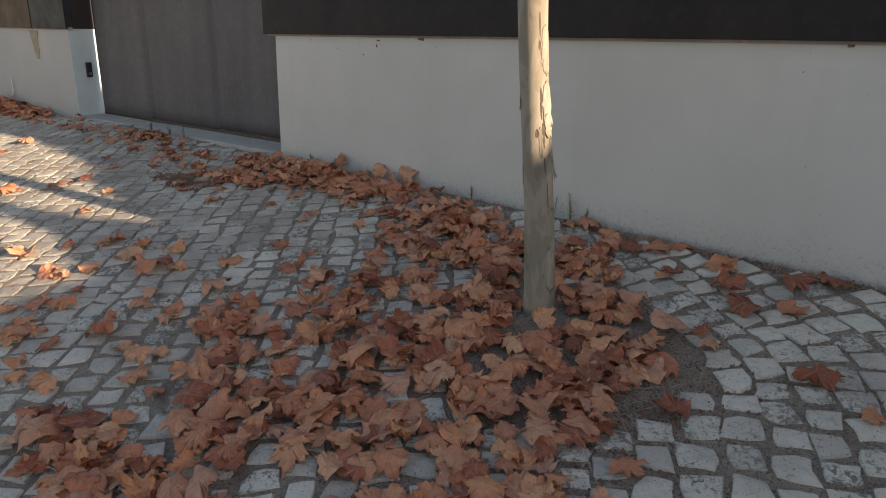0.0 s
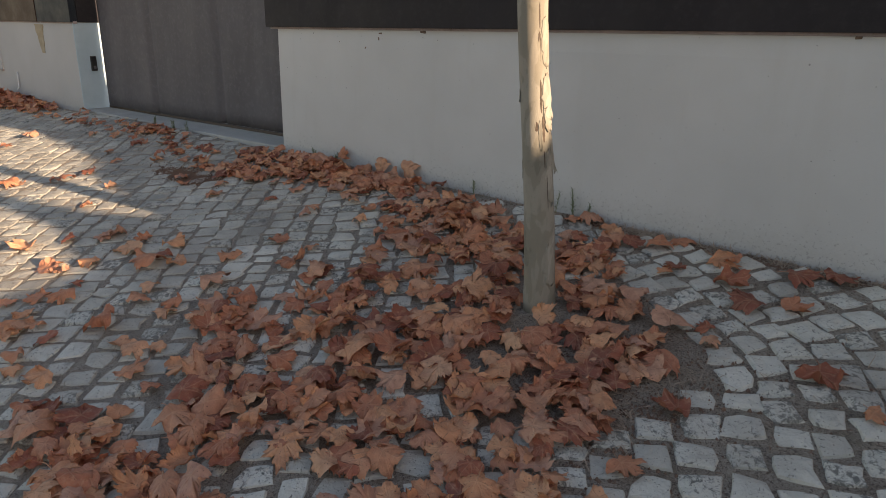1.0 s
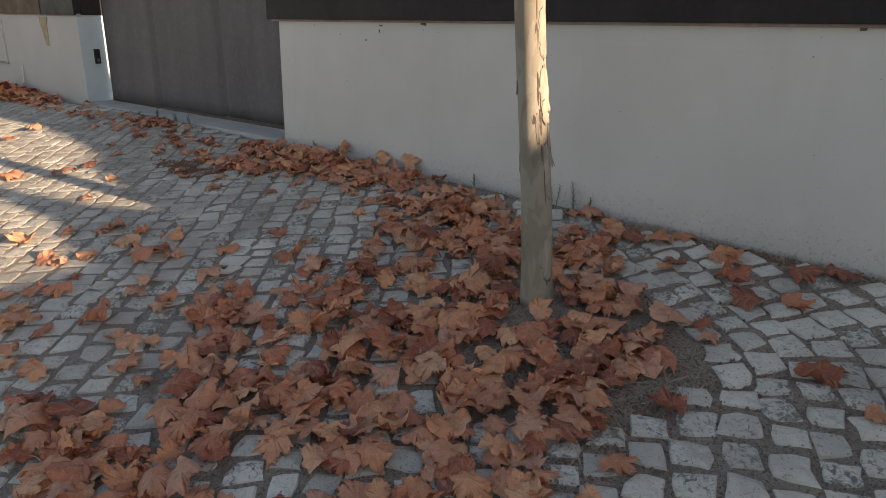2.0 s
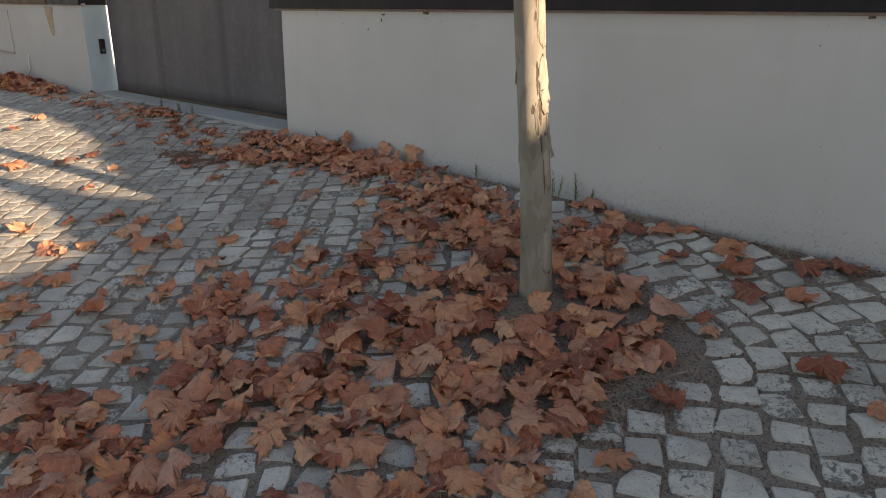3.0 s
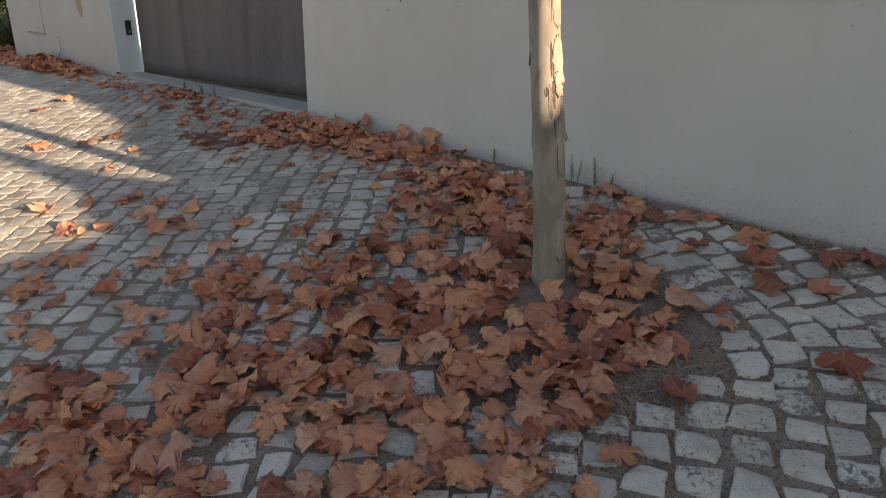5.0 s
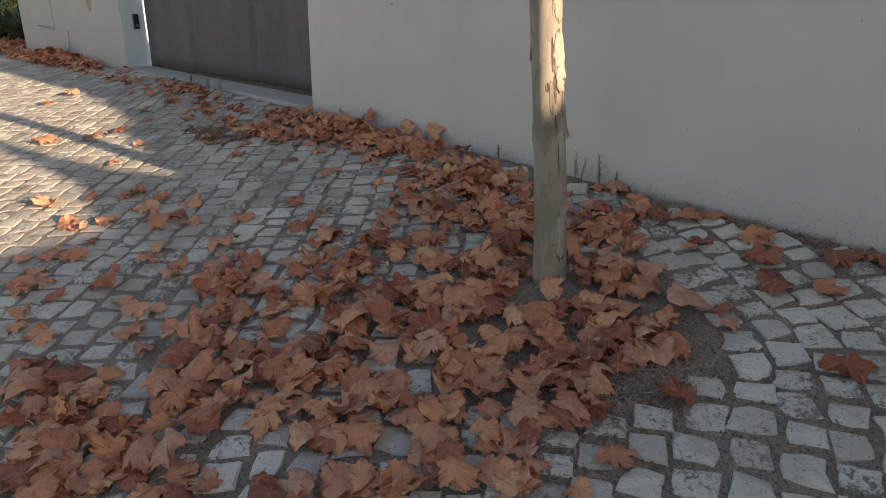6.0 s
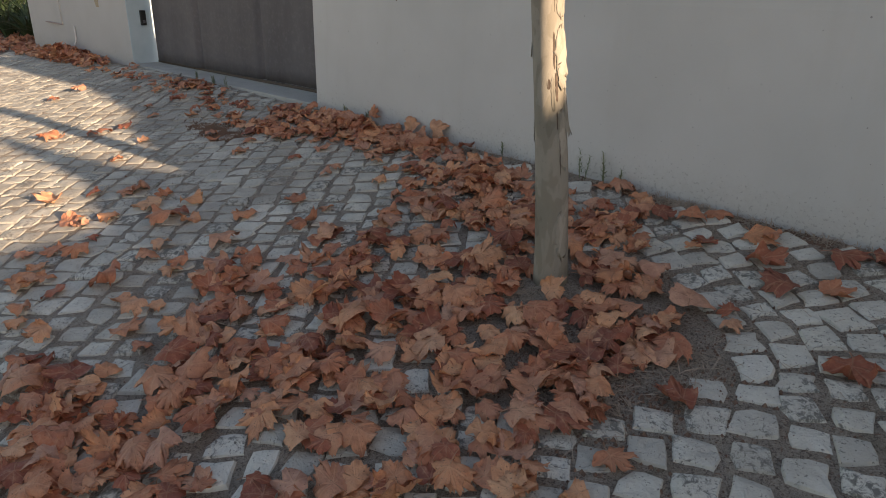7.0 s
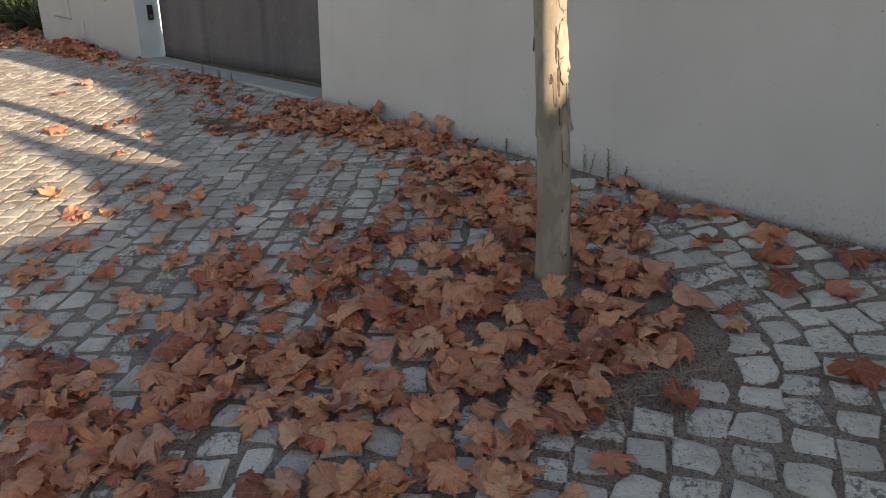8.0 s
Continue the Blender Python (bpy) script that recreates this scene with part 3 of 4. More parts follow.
        faces += [(a + k, b + k, b + (k + 1) % n, a + (k + 1) % n) for k in range(n)]
    # stalk, joined to the leaf at its base
    side = rnd.uniform(-0.3, 0.3)
    prev = (0, 0)
    for k in range(1, 5):
        f = k / 4
        x, y = -0.55 * f, side * f * f
        z = verts[0][2] + 0.05 * math.sin(f * 3)
        i = len(verts)
        verts += [(x, y - 0.012, z), (x, y + 0.012, z + 0.012)]
        flat += [(-9, 0), (-9, 0)]
        faces.append((0, i, i + 1) if k == 1 else (prev[0], i, i + 1, prev[1]))
        prev = (i, i + 1)
    return np.array(verts, dtype=np.float64) / 1.5, faces, flat


LEAF_KINDS = []
leaf_rnd = random.Random(11)
for _ in range(56):
    arr, faces, flat = leaf_shape(leaf_rnd)
    blade_verts = len(arr) - 8
    stalk_faces = [tuple(0 if q == 0 else q - blade_verts + 1 for q in f) for f in faces[-4:]]
    stalk_mesh = mesh_of("stalk", [tuple(v) for v in np.concatenate((arr[:1], arr[-8:]))], stalk_faces, STALK, True)
    LEAF_KINDS.append((mesh_of("fallen_leaf", [tuple(v) for v in arr[:blade_verts]], faces[:-4], LEAF, True, flat[:blade_verts]), arr, faces, flat, stalk_mesh))

CELL = 0.02
HX, HY = -15.5, -0.3
heap = np.zeros((840, 210))


def heap_patch(x, y, r):
    i0, i1 = int((x - r - HX) / CELL), int((x + r - HX) / CELL) + 1
    j0, j1 = int((y - r - HY) / CELL), int((y + r - HY) / CELL) + 1
    return max(i0, 0), min(i1, heap.shape[0]), max(j0, 0), min(j1, heap.shape[1])


LEAF_POSES = []


def drop_leaf(x, y, size, turn, rnd, tilt=0.15, kind=None):
    """Lets a leaf fall at x, y: it comes to lie on what is there already."""
    kind = rnd.randrange(len(LEAF_KINDS)) if kind is None else kind
    size *= 0.80
    if math.hypot(x + 1.17, y - 2.05) < 0.075:
        return
    y = min(y, WALL_Y - 0.05) if x > -9.6 else y
    i0, i1, j0, j1 = heap_patch(x, y, size * 0.42)
    if i1 <= i0 or j1 <= j0:
        return
    under = heap[i0:i1, j0:j1]
    level = float(np.mean(under)) * 0.75 + float(np.max(under)) * 0.2
    pile = min(1.0, level / 0.03)
    lean = tilt * (0.35 + 0.9 * pile)
    rot = Euler((math.atan(0.152) + rnd.gauss(0, lean), rnd.gauss(0, lean), 0)).to_matrix() @ Euler((0, 0, turn)).to_matrix()
    if rnd.random() < 0.25:
        rot = rot @ Euler((math.pi, 0, 0)).to_matrix()
    arr = LEAF_KINDS[kind][1] * size
    turned = arr @ np.array(rot).T
    low = np.percentile(turned[:, 2] - 0.152 * turned[:, 1], 4)
    z = ground_z(x, y) + 0.004 + level - low
    front = float(np.max(turned[:, 1])) + y
    if front > WALL_Y - 0.008 and x > -9.6:
        y -= front - (WALL_Y - 0.008)
    thick = 0.006 + 0.012 * pile + 0.10 * float(np.ptp(turned[:, 2])) * 0.35
    yy, xx = np.meshgrid(np.arange(j0, j1), np.arange(i0, i1))
    disc = np.hypot(xx * CELL + HX - x, yy * CELL + HY - y) < size * 0.40
    heap[i0:i1, j0:j1][disc] = np.minimum(heap[i0:i1, j0:j1][disc] + thick * 0.55, 0.062)
    LEAF_POSES.append((kind, Matrix.Translation((x, y, z)) @ rot.to_4x4(), size))


# where single leaves lie: x, y, breadth
LEAVES = {
    "on the open stones": [(-3.54, 1.19, 0.190), (-3.42, 1.34, 0.100), (-3.29, 1.52, 0.185), (-3.29, 1.45, 0.110), (-3.04, 1.47, 0.173), (-3.09, 1.57, 0.094), (-2.89, 1.59, 0.135), (-2.79, 1.42, 0.178), (-2.82, 1.50, 0.099), (-2.70, 1.51, 0.112), (-3.07, 1.28, 0.138), (-3.19, 1.14, 0.152), (-3.08, 1.17, 0.085), (-2.91, 1.00, 0.134), (-2.81, 1.07, 0.126), (-2.90, 1.14, 0.070), (-2.58, 1.31, 0.106), (-2.50, 1.21, 0.127), (-2.33, 1.23, 0.107), (-2.36, 1.29, 0.099), (-2.39, 1.46, 0.151), (-2.54, 1.66, 0.135), (-2.49, 1.91, 0.122), (-2.26, 1.79, 0.143), (-2.44, 1.05, 0.174), (-2.28, 1.02, 0.103), (-2.18, 1.03, 0.121), (-2.13, 1.09, 0.082), (-2.53, 0.88, 0.110), (-2.66, 0.89, 0.084), (-2.27, 0.76, 0.127), (-2.06, 0.94, 0.132), (-1.91, 0.94, 0.055)],
    "in the sun at the edge": [(-2.76, 0.85, 0.148), (-2.69, 0.80, 0.110), (-2.51, 0.76, 0.104), (-2.43, 0.72, 0.106), (-2.83, 0.91, 0.105), (-2.98, 0.89, 0.109), (-4.46, 1.78, 0.113), (-4.48, 1.72, 0.097), (-4.03, 1.86, 0.097), (-4.69, 1.50, 0.166), (-4.63, 1.57, 0.107), (-3.85, 1.62, 0.092), (-4.43, 1.92, 0.105), (-4.51, 2.13, 0.100), (-5.76, 1.88, 0.121), (-4.75, 2.39, 0.106), (-4.78, 2.20, 0.061), (-4.54, 2.53, 0.112), (-5.40, 2.39, 0.108), (-5.94, 2.15, 0.137), (-6.74, 2.49, 0.119), (-2.66, 2.23, 0.087), (-2.63, 2.16, 0.080), (-2.97, 2.21, 0.081), (-3.34, 2.09, 0.119), (-3.67, 2.12, 0.099), (-3.45, 2.23, 0.096), (-2.30, 1.93, 0.066), (-5.82, 2.55, 0.137), (-2.33, 2.26, 0.092)],
    "of the low pile": [(-2.08, 0.69, 0.130), (-1.95, 0.74, 0.179), (-1.88, 0.82, 0.103), (-1.99, 0.62, 0.180), (-1.92, 0.67, 0.119), (-1.81, 0.70, 0.114), (-1.80, 0.75, 0.114), (-1.70, 0.74, 0.096), (-1.77, 0.58, 0.187), (-1.68, 0.68, 0.130), (-1.88, 0.56, 0.105), (-1.62, 0.58, 0.143), (-1.72, 0.52, 0.131), (-1.53, 0.69, 0.139), (-1.46, 0.73, 0.149), (-1.41, 0.78, 0.153), (-1.32, 0.78, 0.086), (-1.48, 0.64, 0.120), (-1.39, 0.68, 0.100), (-1.56, 0.55, 0.139), (-1.62, 0.50, 0.126), (-1.24, 0.79, 0.090), (-1.29, 0.74, 0.097), (-1.55, 0.74, 0.074), (-1.66, 0.63, 0.121), (-1.65, 0.47, 0.103), (-1.46, 0.58, 0.128), (-1.54, 0.50, 0.148), (-1.32, 0.67, 0.122), (-2.10, 0.62, 0.102), (-1.61, 0.74, 0.075), (-1.79, 0.65, 0.109)],
    "of the drift beside the low pile": [(-1.68, 0.89, 0.151), (-1.77, 0.97, 0.135), (-1.65, 0.97, 0.133), (-1.58, 1.02, 0.109), (-1.81, 1.07, 0.158), (-1.75, 1.10, 0.083), (-1.65, 1.13, 0.136), (-1.59, 1.17, 0.113), (-1.51, 1.16, 0.130), (-1.49, 1.04, 0.106), (-1.58, 0.95, 0.108), (-1.59, 0.89, 0.105), (-1.59, 0.84, 0.093), (-1.52, 0.82, 0.104), (-1.48, 0.90, 0.120), (-1.43, 0.89, 0.102), (-1.46, 0.97, 0.104), (-1.34, 1.02, 0.149), (-1.43, 1.14, 0.092), (-1.35, 1.09, 0.086), (-2.05, 1.35, 0.134), (-1.95, 1.37, 0.177), (-1.95, 1.23, 0.148), (-1.92, 1.18, 0.105), (-1.79, 1.33, 0.128), (-1.85, 1.24, 0.124), (-1.91, 1.13, 0.084), (-1.89, 1.07, 0.142), (-2.24, 1.37, 0.124), (-2.14, 1.47, 0.145), (-2.17, 1.28, 0.107), (-2.07, 1.25, 0.116), (-1.69, 1.26, 0.114)],
    "of the front of the heap": [(-1.49, 1.27, 0.132), (-1.40, 1.28, 0.107), (-1.39, 1.36, 0.109), (-1.40, 1.18, 0.126), (-1.34, 1.24, 0.105), (-1.27, 1.26, 0.109), (-1.28, 1.40, 0.127), (-1.20, 1.51, 0.152), (-1.09, 1.50, 0.104), (-1.14, 1.31, 0.135), (-1.12, 1.25, 0.113), (-1.29, 1.11, 0.126), (-1.18, 1.18, 0.117), (-1.03, 1.25, 0.095), (-0.96, 1.34, 0.114), (-0.99, 1.45, 0.163), (-1.07, 1.45, 0.085), (-1.01, 1.31, 0.081), (-1.18, 1.03, 0.104), (-1.11, 1.06, 0.078), (-1.07, 1.13, 0.111), (-0.91, 1.23, 0.115), (-0.86, 1.23, 0.089), (-0.82, 1.31, 0.109), (-0.81, 1.19, 0.129), (-0.74, 1.34, 0.119), (-0.81, 1.44, 0.158), (-0.73, 1.48, 0.109), (-1.04, 1.61, 0.126), (-0.67, 1.25, 0.127), (-0.88, 1.09, 0.123), (-0.98, 0.99, 0.130), (-1.05, 0.93, 0.106)],
    "of the heap": [(-2.06, 1.77, 0.126), (-1.97, 1.99, 0.138), (-1.87, 1.84, 0.166), (-1.77, 1.90, 0.137), (-1.71, 2.00, 0.165), (-1.75, 1.72, 0.136), (-1.84, 1.64, 0.132), (-1.95, 1.62, 0.132), (-1.81, 1.57, 0.129), (-1.81, 1.73, 0.090), (-1.59, 1.60, 0.186), (-1.48, 1.65, 0.163), (-1.71, 1.49, 0.124), (-1.43, 1.76, 0.145), (-1.31, 1.72, 0.136), (-1.37, 1.64, 0.116), (-1.48, 1.44, 0.170), (-1.40, 1.51, 0.150), (-1.72, 1.44, 0.143), (-1.58, 1.41, 0.117), (-1.25, 1.57, 0.167), (-1.20, 1.67, 0.112), (-1.29, 1.81, 0.119), (-1.20, 1.76, 0.137), (-1.59, 1.87, 0.130), (-1.41, 1.95, 0.172), (-1.28, 2.01, 0.126), (-1.43, 2.13, 0.160), (-1.56, 2.34, 0.190), (-1.69, 2.28, 0.147), (-1.82, 2.18, 0.148), (-2.00, 2.16, 0.153)],
    "about the trunk": [(-1.50, 2.19, 0.116), (-1.63, 2.17, 0.096), (-1.49, 1.94, 0.104), (-1.24, 1.90, 0.097), (-1.06, 1.81, 0.149), (-1.10, 1.77, 0.109), (-0.98, 1.79, 0.110), (-0.98, 1.94, 0.119), (-0.98, 2.12, 0.166), (-0.92, 1.95, 0.115), (-0.85, 1.91, 0.112), (-1.24, 2.36, 0.138), (-1.20, 2.45, 0.140), (-1.02, 2.23, 0.128), (-1.12, 2.27, 0.110), (-0.88, 2.14, 0.063), (-0.75, 2.03, 0.114), (-0.77, 1.95, 0.112), (-0.68, 1.86, 0.144), (-0.80, 1.81, 0.141), (-0.72, 1.80, 0.105), (-0.72, 1.74, 0.103), (-0.71, 1.63, 0.102), (-0.87, 1.66, 0.123), (-0.89, 1.61, 0.102), (-0.86, 1.54, 0.118), (-0.77, 1.60, 0.099), (-0.86, 1.73, 0.109), (-0.80, 1.65, 0.098), (-0.93, 1.71, 0.103), (-0.80, 1.72, 0.117), (-0.79, 1.86, 0.105), (-0.75, 1.56, 0.094)],
    "beside the trunk": [(-1.21, 2.21, 0.119), (-1.10, 2.11, 0.119), (-1.08, 2.19, 0.119), (-1.42, 2.49, 0.110), (-1.30, 2.29, 0.099), (-1.20, 2.36, 0.110)],
    "beyond the tree": [(-0.73, 2.15, 0.181), (-0.65, 1.92, 0.130), (-0.54, 1.76, 0.136), (-0.57, 1.48, 0.124), (-0.56, 1.34, 0.090), (-0.62, 2.19, 0.088), (-0.59, 2.13, 0.086), (-0.77, 2.69, 0.171), (-0.70, 2.70, 0.074), (-0.68, 2.55, 0.161), (-0.87, 2.55, 0.116), (-0.90, 2.50, 0.079), (-0.55, 2.40, 0.152), (-0.44, 2.48, 0.129), (-0.49, 2.70, 0.190), (-0.37, 2.75, 0.145), (-0.27, 2.14, 0.179), (-1.00, 2.68, 0.146), (-0.96, 2.80, 0.126), (-1.20, 2.69, 0.126), (-1.39, 2.82, 0.134), (-1.27, 2.75, 0.115), (-0.11, 2.02, 0.097), (-1.12, 2.66, 0.119), (-1.15, 0.88, 0.104), (-0.83, 1.15, 0.102), (-1.46, 2.75, 0.113), (-1.33, 2.59, 0.120)],
}
# stones and soil that show between the drifts: x, y, radius
BARE = [(-1.72, 0.79, 0.09), (-1.85, 0.84, 0.06), (-1.49, 0.83, 0.06), (-1.34, 0.87, 0.07), (-1.24, 0.91, 0.09), (-1.34, 0.93, 0.05), (-1.23, 1.37, 0.05), (-1.03, 1.20, 0.06), (-1.03, 1.08, 0.06), (-1.11, 1.01, 0.06), (-0.91, 1.29, 0.04), (-2.07, 0.83, 0.12), (-1.96, 0.97, 0.09), (-1.70, 1.05, 0.04), (-1.40, 0.92, 0.05), (-1.15, 0.93, 0.06), (-1.15, 1.73, 0.05), (-1.12, 1.93, 0.05), (-0.68, 1.42, 0.06), (-0.65, 1.71, 0.09), (-0.61, 1.86, 0.08), (-1.80, 0.87, 0.05), (-2.20, 0.91, 0.10), (-2.11, 1.15, 0.08), (-1.93, 2.02, 0.05), (-1.70, 2.14, 0.04)]


def scatter_leaves():
    rnd = random.Random(23)
    # drifts along the wall: middle, half axes, turn of the long axis, how many, size, tilt
    drifts = [
        (-10.4, 3.0, 0.9, 0.4, 0, 160, 0.14, 0.3), (-12.5, 2.9, 1.4, 0.45, 0, 220, 0.14, 0.3),
        (-1.88, 2.42, 0.46, 0.26, -0.2, 150, 0.114, 0.3), (-3.05, 2.65, 0.85, 0.15, 0, 235, 0.108, 0.36), (-1.26, 2.46, 0.28, 0.22, 0, 36, 0.115, 0.2),
        (-5.05, 2.66, 0.4, 0.07, 0, 41, 0.101, 0.3), (-8.1, 2.69, 1.3, 0.13, 0, 300, 0.145, 0.34), (-10.2, 2.8, 0.75, 0.55, 0, 183, 0.129, 0.25),
        (-3.55, 2.40, 0.62, 0.16, 0.1, 64, 0.115, 0.22), (-4.5, 2.52, 0.95, 0.16, 0, 34, 0.085, 0.25), (-6.0, 2.6, 0.9, 0.14, 0, 22, 0.08, 0.25),
    ]
    for cx, cy, ra, rb, turn, count, size, tilt in drifts:
        for _ in range(count):
            r, a = min(1.5, abs(rnd.gauss(0, 0.66))) if rnd.random() < 0.6 else rnd.random() ** 0.55, rnd.uniform(0, 2 * math.pi)
            u, v = ra * r * math.cos(a), rb * r * math.sin(a)
            x, y = cx + u * math.cos(turn) - v * math.sin(turn), cy + u * math.sin(turn) + v * math.cos(turn)
            drop_leaf(x, y, size * rnd.uniform(0.75, 1.36), rnd.uniform(0, 6.3), rnd, tilt)
    # leaves that stand against the wall and the trunk
    for x, y, rise, size, pitch, turn in ((-3.09, 2.835, 0.060, 0.105, 80, 1.4), (-2.74, 2.83, 0.045, 0.12, 70, 2.3), (-2.55, 2.83, 0.055, 0.14, 72, 0.6), (-2.62, 2.80, 0.040, 0.12, 55, 4.0), (-1.10, 1.945, 0.028, 0.105, 50, 1.1)):
        LEAF_POSES.append((rnd.randrange(len(LEAF_KINDS)), Matrix.Translation((x, y, ground_z(x, y) + rise)) @ Matrix.Rotation(radians(pitch), 4, "X") @ Matrix.Rotation(turn, 4, "Z"), size))
    # the heap about the tree: under leaves first, then those on top
    for place, layers in (("of the low pile", 2), ("of the drift beside the low pile", 2), ("of the front of the heap", 3), ("of the heap", 4), ("about the trunk", 3), ("beside the trunk", 2)):
        for _ in range(layers):
            for x, y, breadth in LEAVES[place]:
                x, y = x + rnd.gauss(0, 0.042), y + rnd.gauss(0, 0.042)
                if not any(math.hypot(x - bx, y - by) < r + 0.012 for bx, by, r in BARE):
                    drop_leaf(x, y, rnd.uniform(0.10, 0.15), rnd.uniform(0, 6.3), rnd, 0.2)
    for place, spots in LEAVES.items():
        for x, y, breadth in spots:
            kind = rnd.randrange(len(LEAF_KINDS))
            span = float(np.mean(np.ptp(LEAF_KINDS[kind][1][:-8, :2], axis=0)))
            low, alone = place == "of the low pile", place in ("beyond the tree", "on the open stones", "in the sun at the edge")
            drop_leaf(x, y, min(0.165, max(0.075, (0.76 if low else 0.82 if alone else 0.86) * breadth / span)) / 0.8, rnd.uniform(0, 6.3), rnd, 0.34 if low else 0.12 if alone else 0.2, kind)


scatter_leaves()


def build_leaves():
    """The leaves about the tree are things of their own; the rest lie in one litter."""
    order = sorted(range(len(LEAF_POSES)), key=lambda i: math.hypot(LEAF_POSES[i][1].translation.x + 1.0, LEAF_POSES[i][1].translation.y - 1.4))
    verts, faces, flats = [], [], []
    for rank, i in enumerate(order):
        kind, m, size = LEAF_POSES[i]
        me, arr, fs, flat, stalk_mesh = LEAF_KINDS[kind]
        if rank < 300:
            ob = new("fallen_leaf", me)
            ob.matrix_world = m @ Matrix.Diagonal((size, size, size, 1))
            tagged(ob, "dry russet plane-tree leaf, curled, fallen on the pavement", "leaf", "leaves round the tree")
            stalk = new("stalk", stalk_mesh)
            stalk.parent = ob
        else:
            k = sum(len(v) for v in verts)
            mat = np.array(m)
            verts.append((arr * size) @ mat[:3, :3].T + mat[:3, 3])
            faces += [tuple(k + q for q in f) for f in fs]
            flats += flat
    ob = new("leaf_litter", mesh_of("leaf_litter", [tuple(v) for v in np.concatenate(verts)], faces, LEAF, True, flats))
    tagged(ob, "drifts of dry russet plane-tree leaves along the wall and pavement", "leaves", kind="stuff")


build_leaves()


# ---- weeds, straw and strap-leaved plants ----
def blade(verts, faces, base, way, length, width, droop, rnd, segs=5):
    """One tapering bent blade, folded along its middle."""
    side = Vector((-way.y, way.x, 0)).normalized() if way.xy.length > 1e-4 else Vector((1, 0, 0))
    k = len(verts)
    for i in range(segs + 1):
        f = i / segs
        p = base + way * length * f + Vector((way.x * 0.6, way.y * 0.6, -1)) * droop * length * f * f
        w = width * (1 - f) ** 0.6 * 0.5 + 0.0006
        verts += [tuple(p - side * w), tuple(p + Vector((0, 0, -w * 0.5))), tuple(p + side * w)]
    for i in range(segs):
        a, b = k + 3 * i, k + 3 * i + 3
        faces += [(a, a + 1, b + 1, b), (a + 1, a + 2, b + 2, b + 1)]


def build_weed(x, y, height, seed):
    rnd = random.Random(seed)
    e = new("weed")
    e.location = (x, y, ground_z(x, y) - 0.008)
    tagged(e, "thin green weed growing at the foot of the wall", "weed", "weeds along the wall")
    for s in range(rnd.randint(2, 3)):
        verts, faces = [], []
        lean = Vector((rnd.gauss(0, 0.12), rnd.gauss(-0.06, 0.06), 1)).normalized()
        base = Vector((rnd.gauss(0, 0.008), 0, 0))
        tall = height * rnd.uniform(0.6, 1.0)
        blade(verts, faces, base, lean, tall, 0.004, 0.02, rnd, 6)
        stem = new("stem", mesh_of("stem", verts, faces, GREEN))
        stem.parent = e
        verts, faces = [], []
        for i in range(18):
            f = 0.2 + 0.8 * i / 18
            a = i * 2.4
            w = Vector((math.cos(a), math.sin(a), 0.9)).normalized()
            blade(verts, faces, base + lean * tall * f, w, 0.022 * (1.2 - 0.6 * f), 0.004, 0.15, rnd, 2)
        foliage = new("foliage", mesh_of("foliage", verts, faces, GREEN))
        foliage.parent = e
    return e


for i, (x, y, h) in enumerate(((-1.60, 2.83, 0.17), (-1.50, 2.84, 0.15), (-1.42, 2.84, 0.10), (-2.09, 2.84, 0.09), (-3.35, 2.84, 0.10), (-3.15, 2.845, 0.08), (-4.75, 2.80, 0.12), (-4.95, 2.80, 0.09), (-5.2, 2.79, 0.10))):
    build_weed(x, y, h, 40 + i)


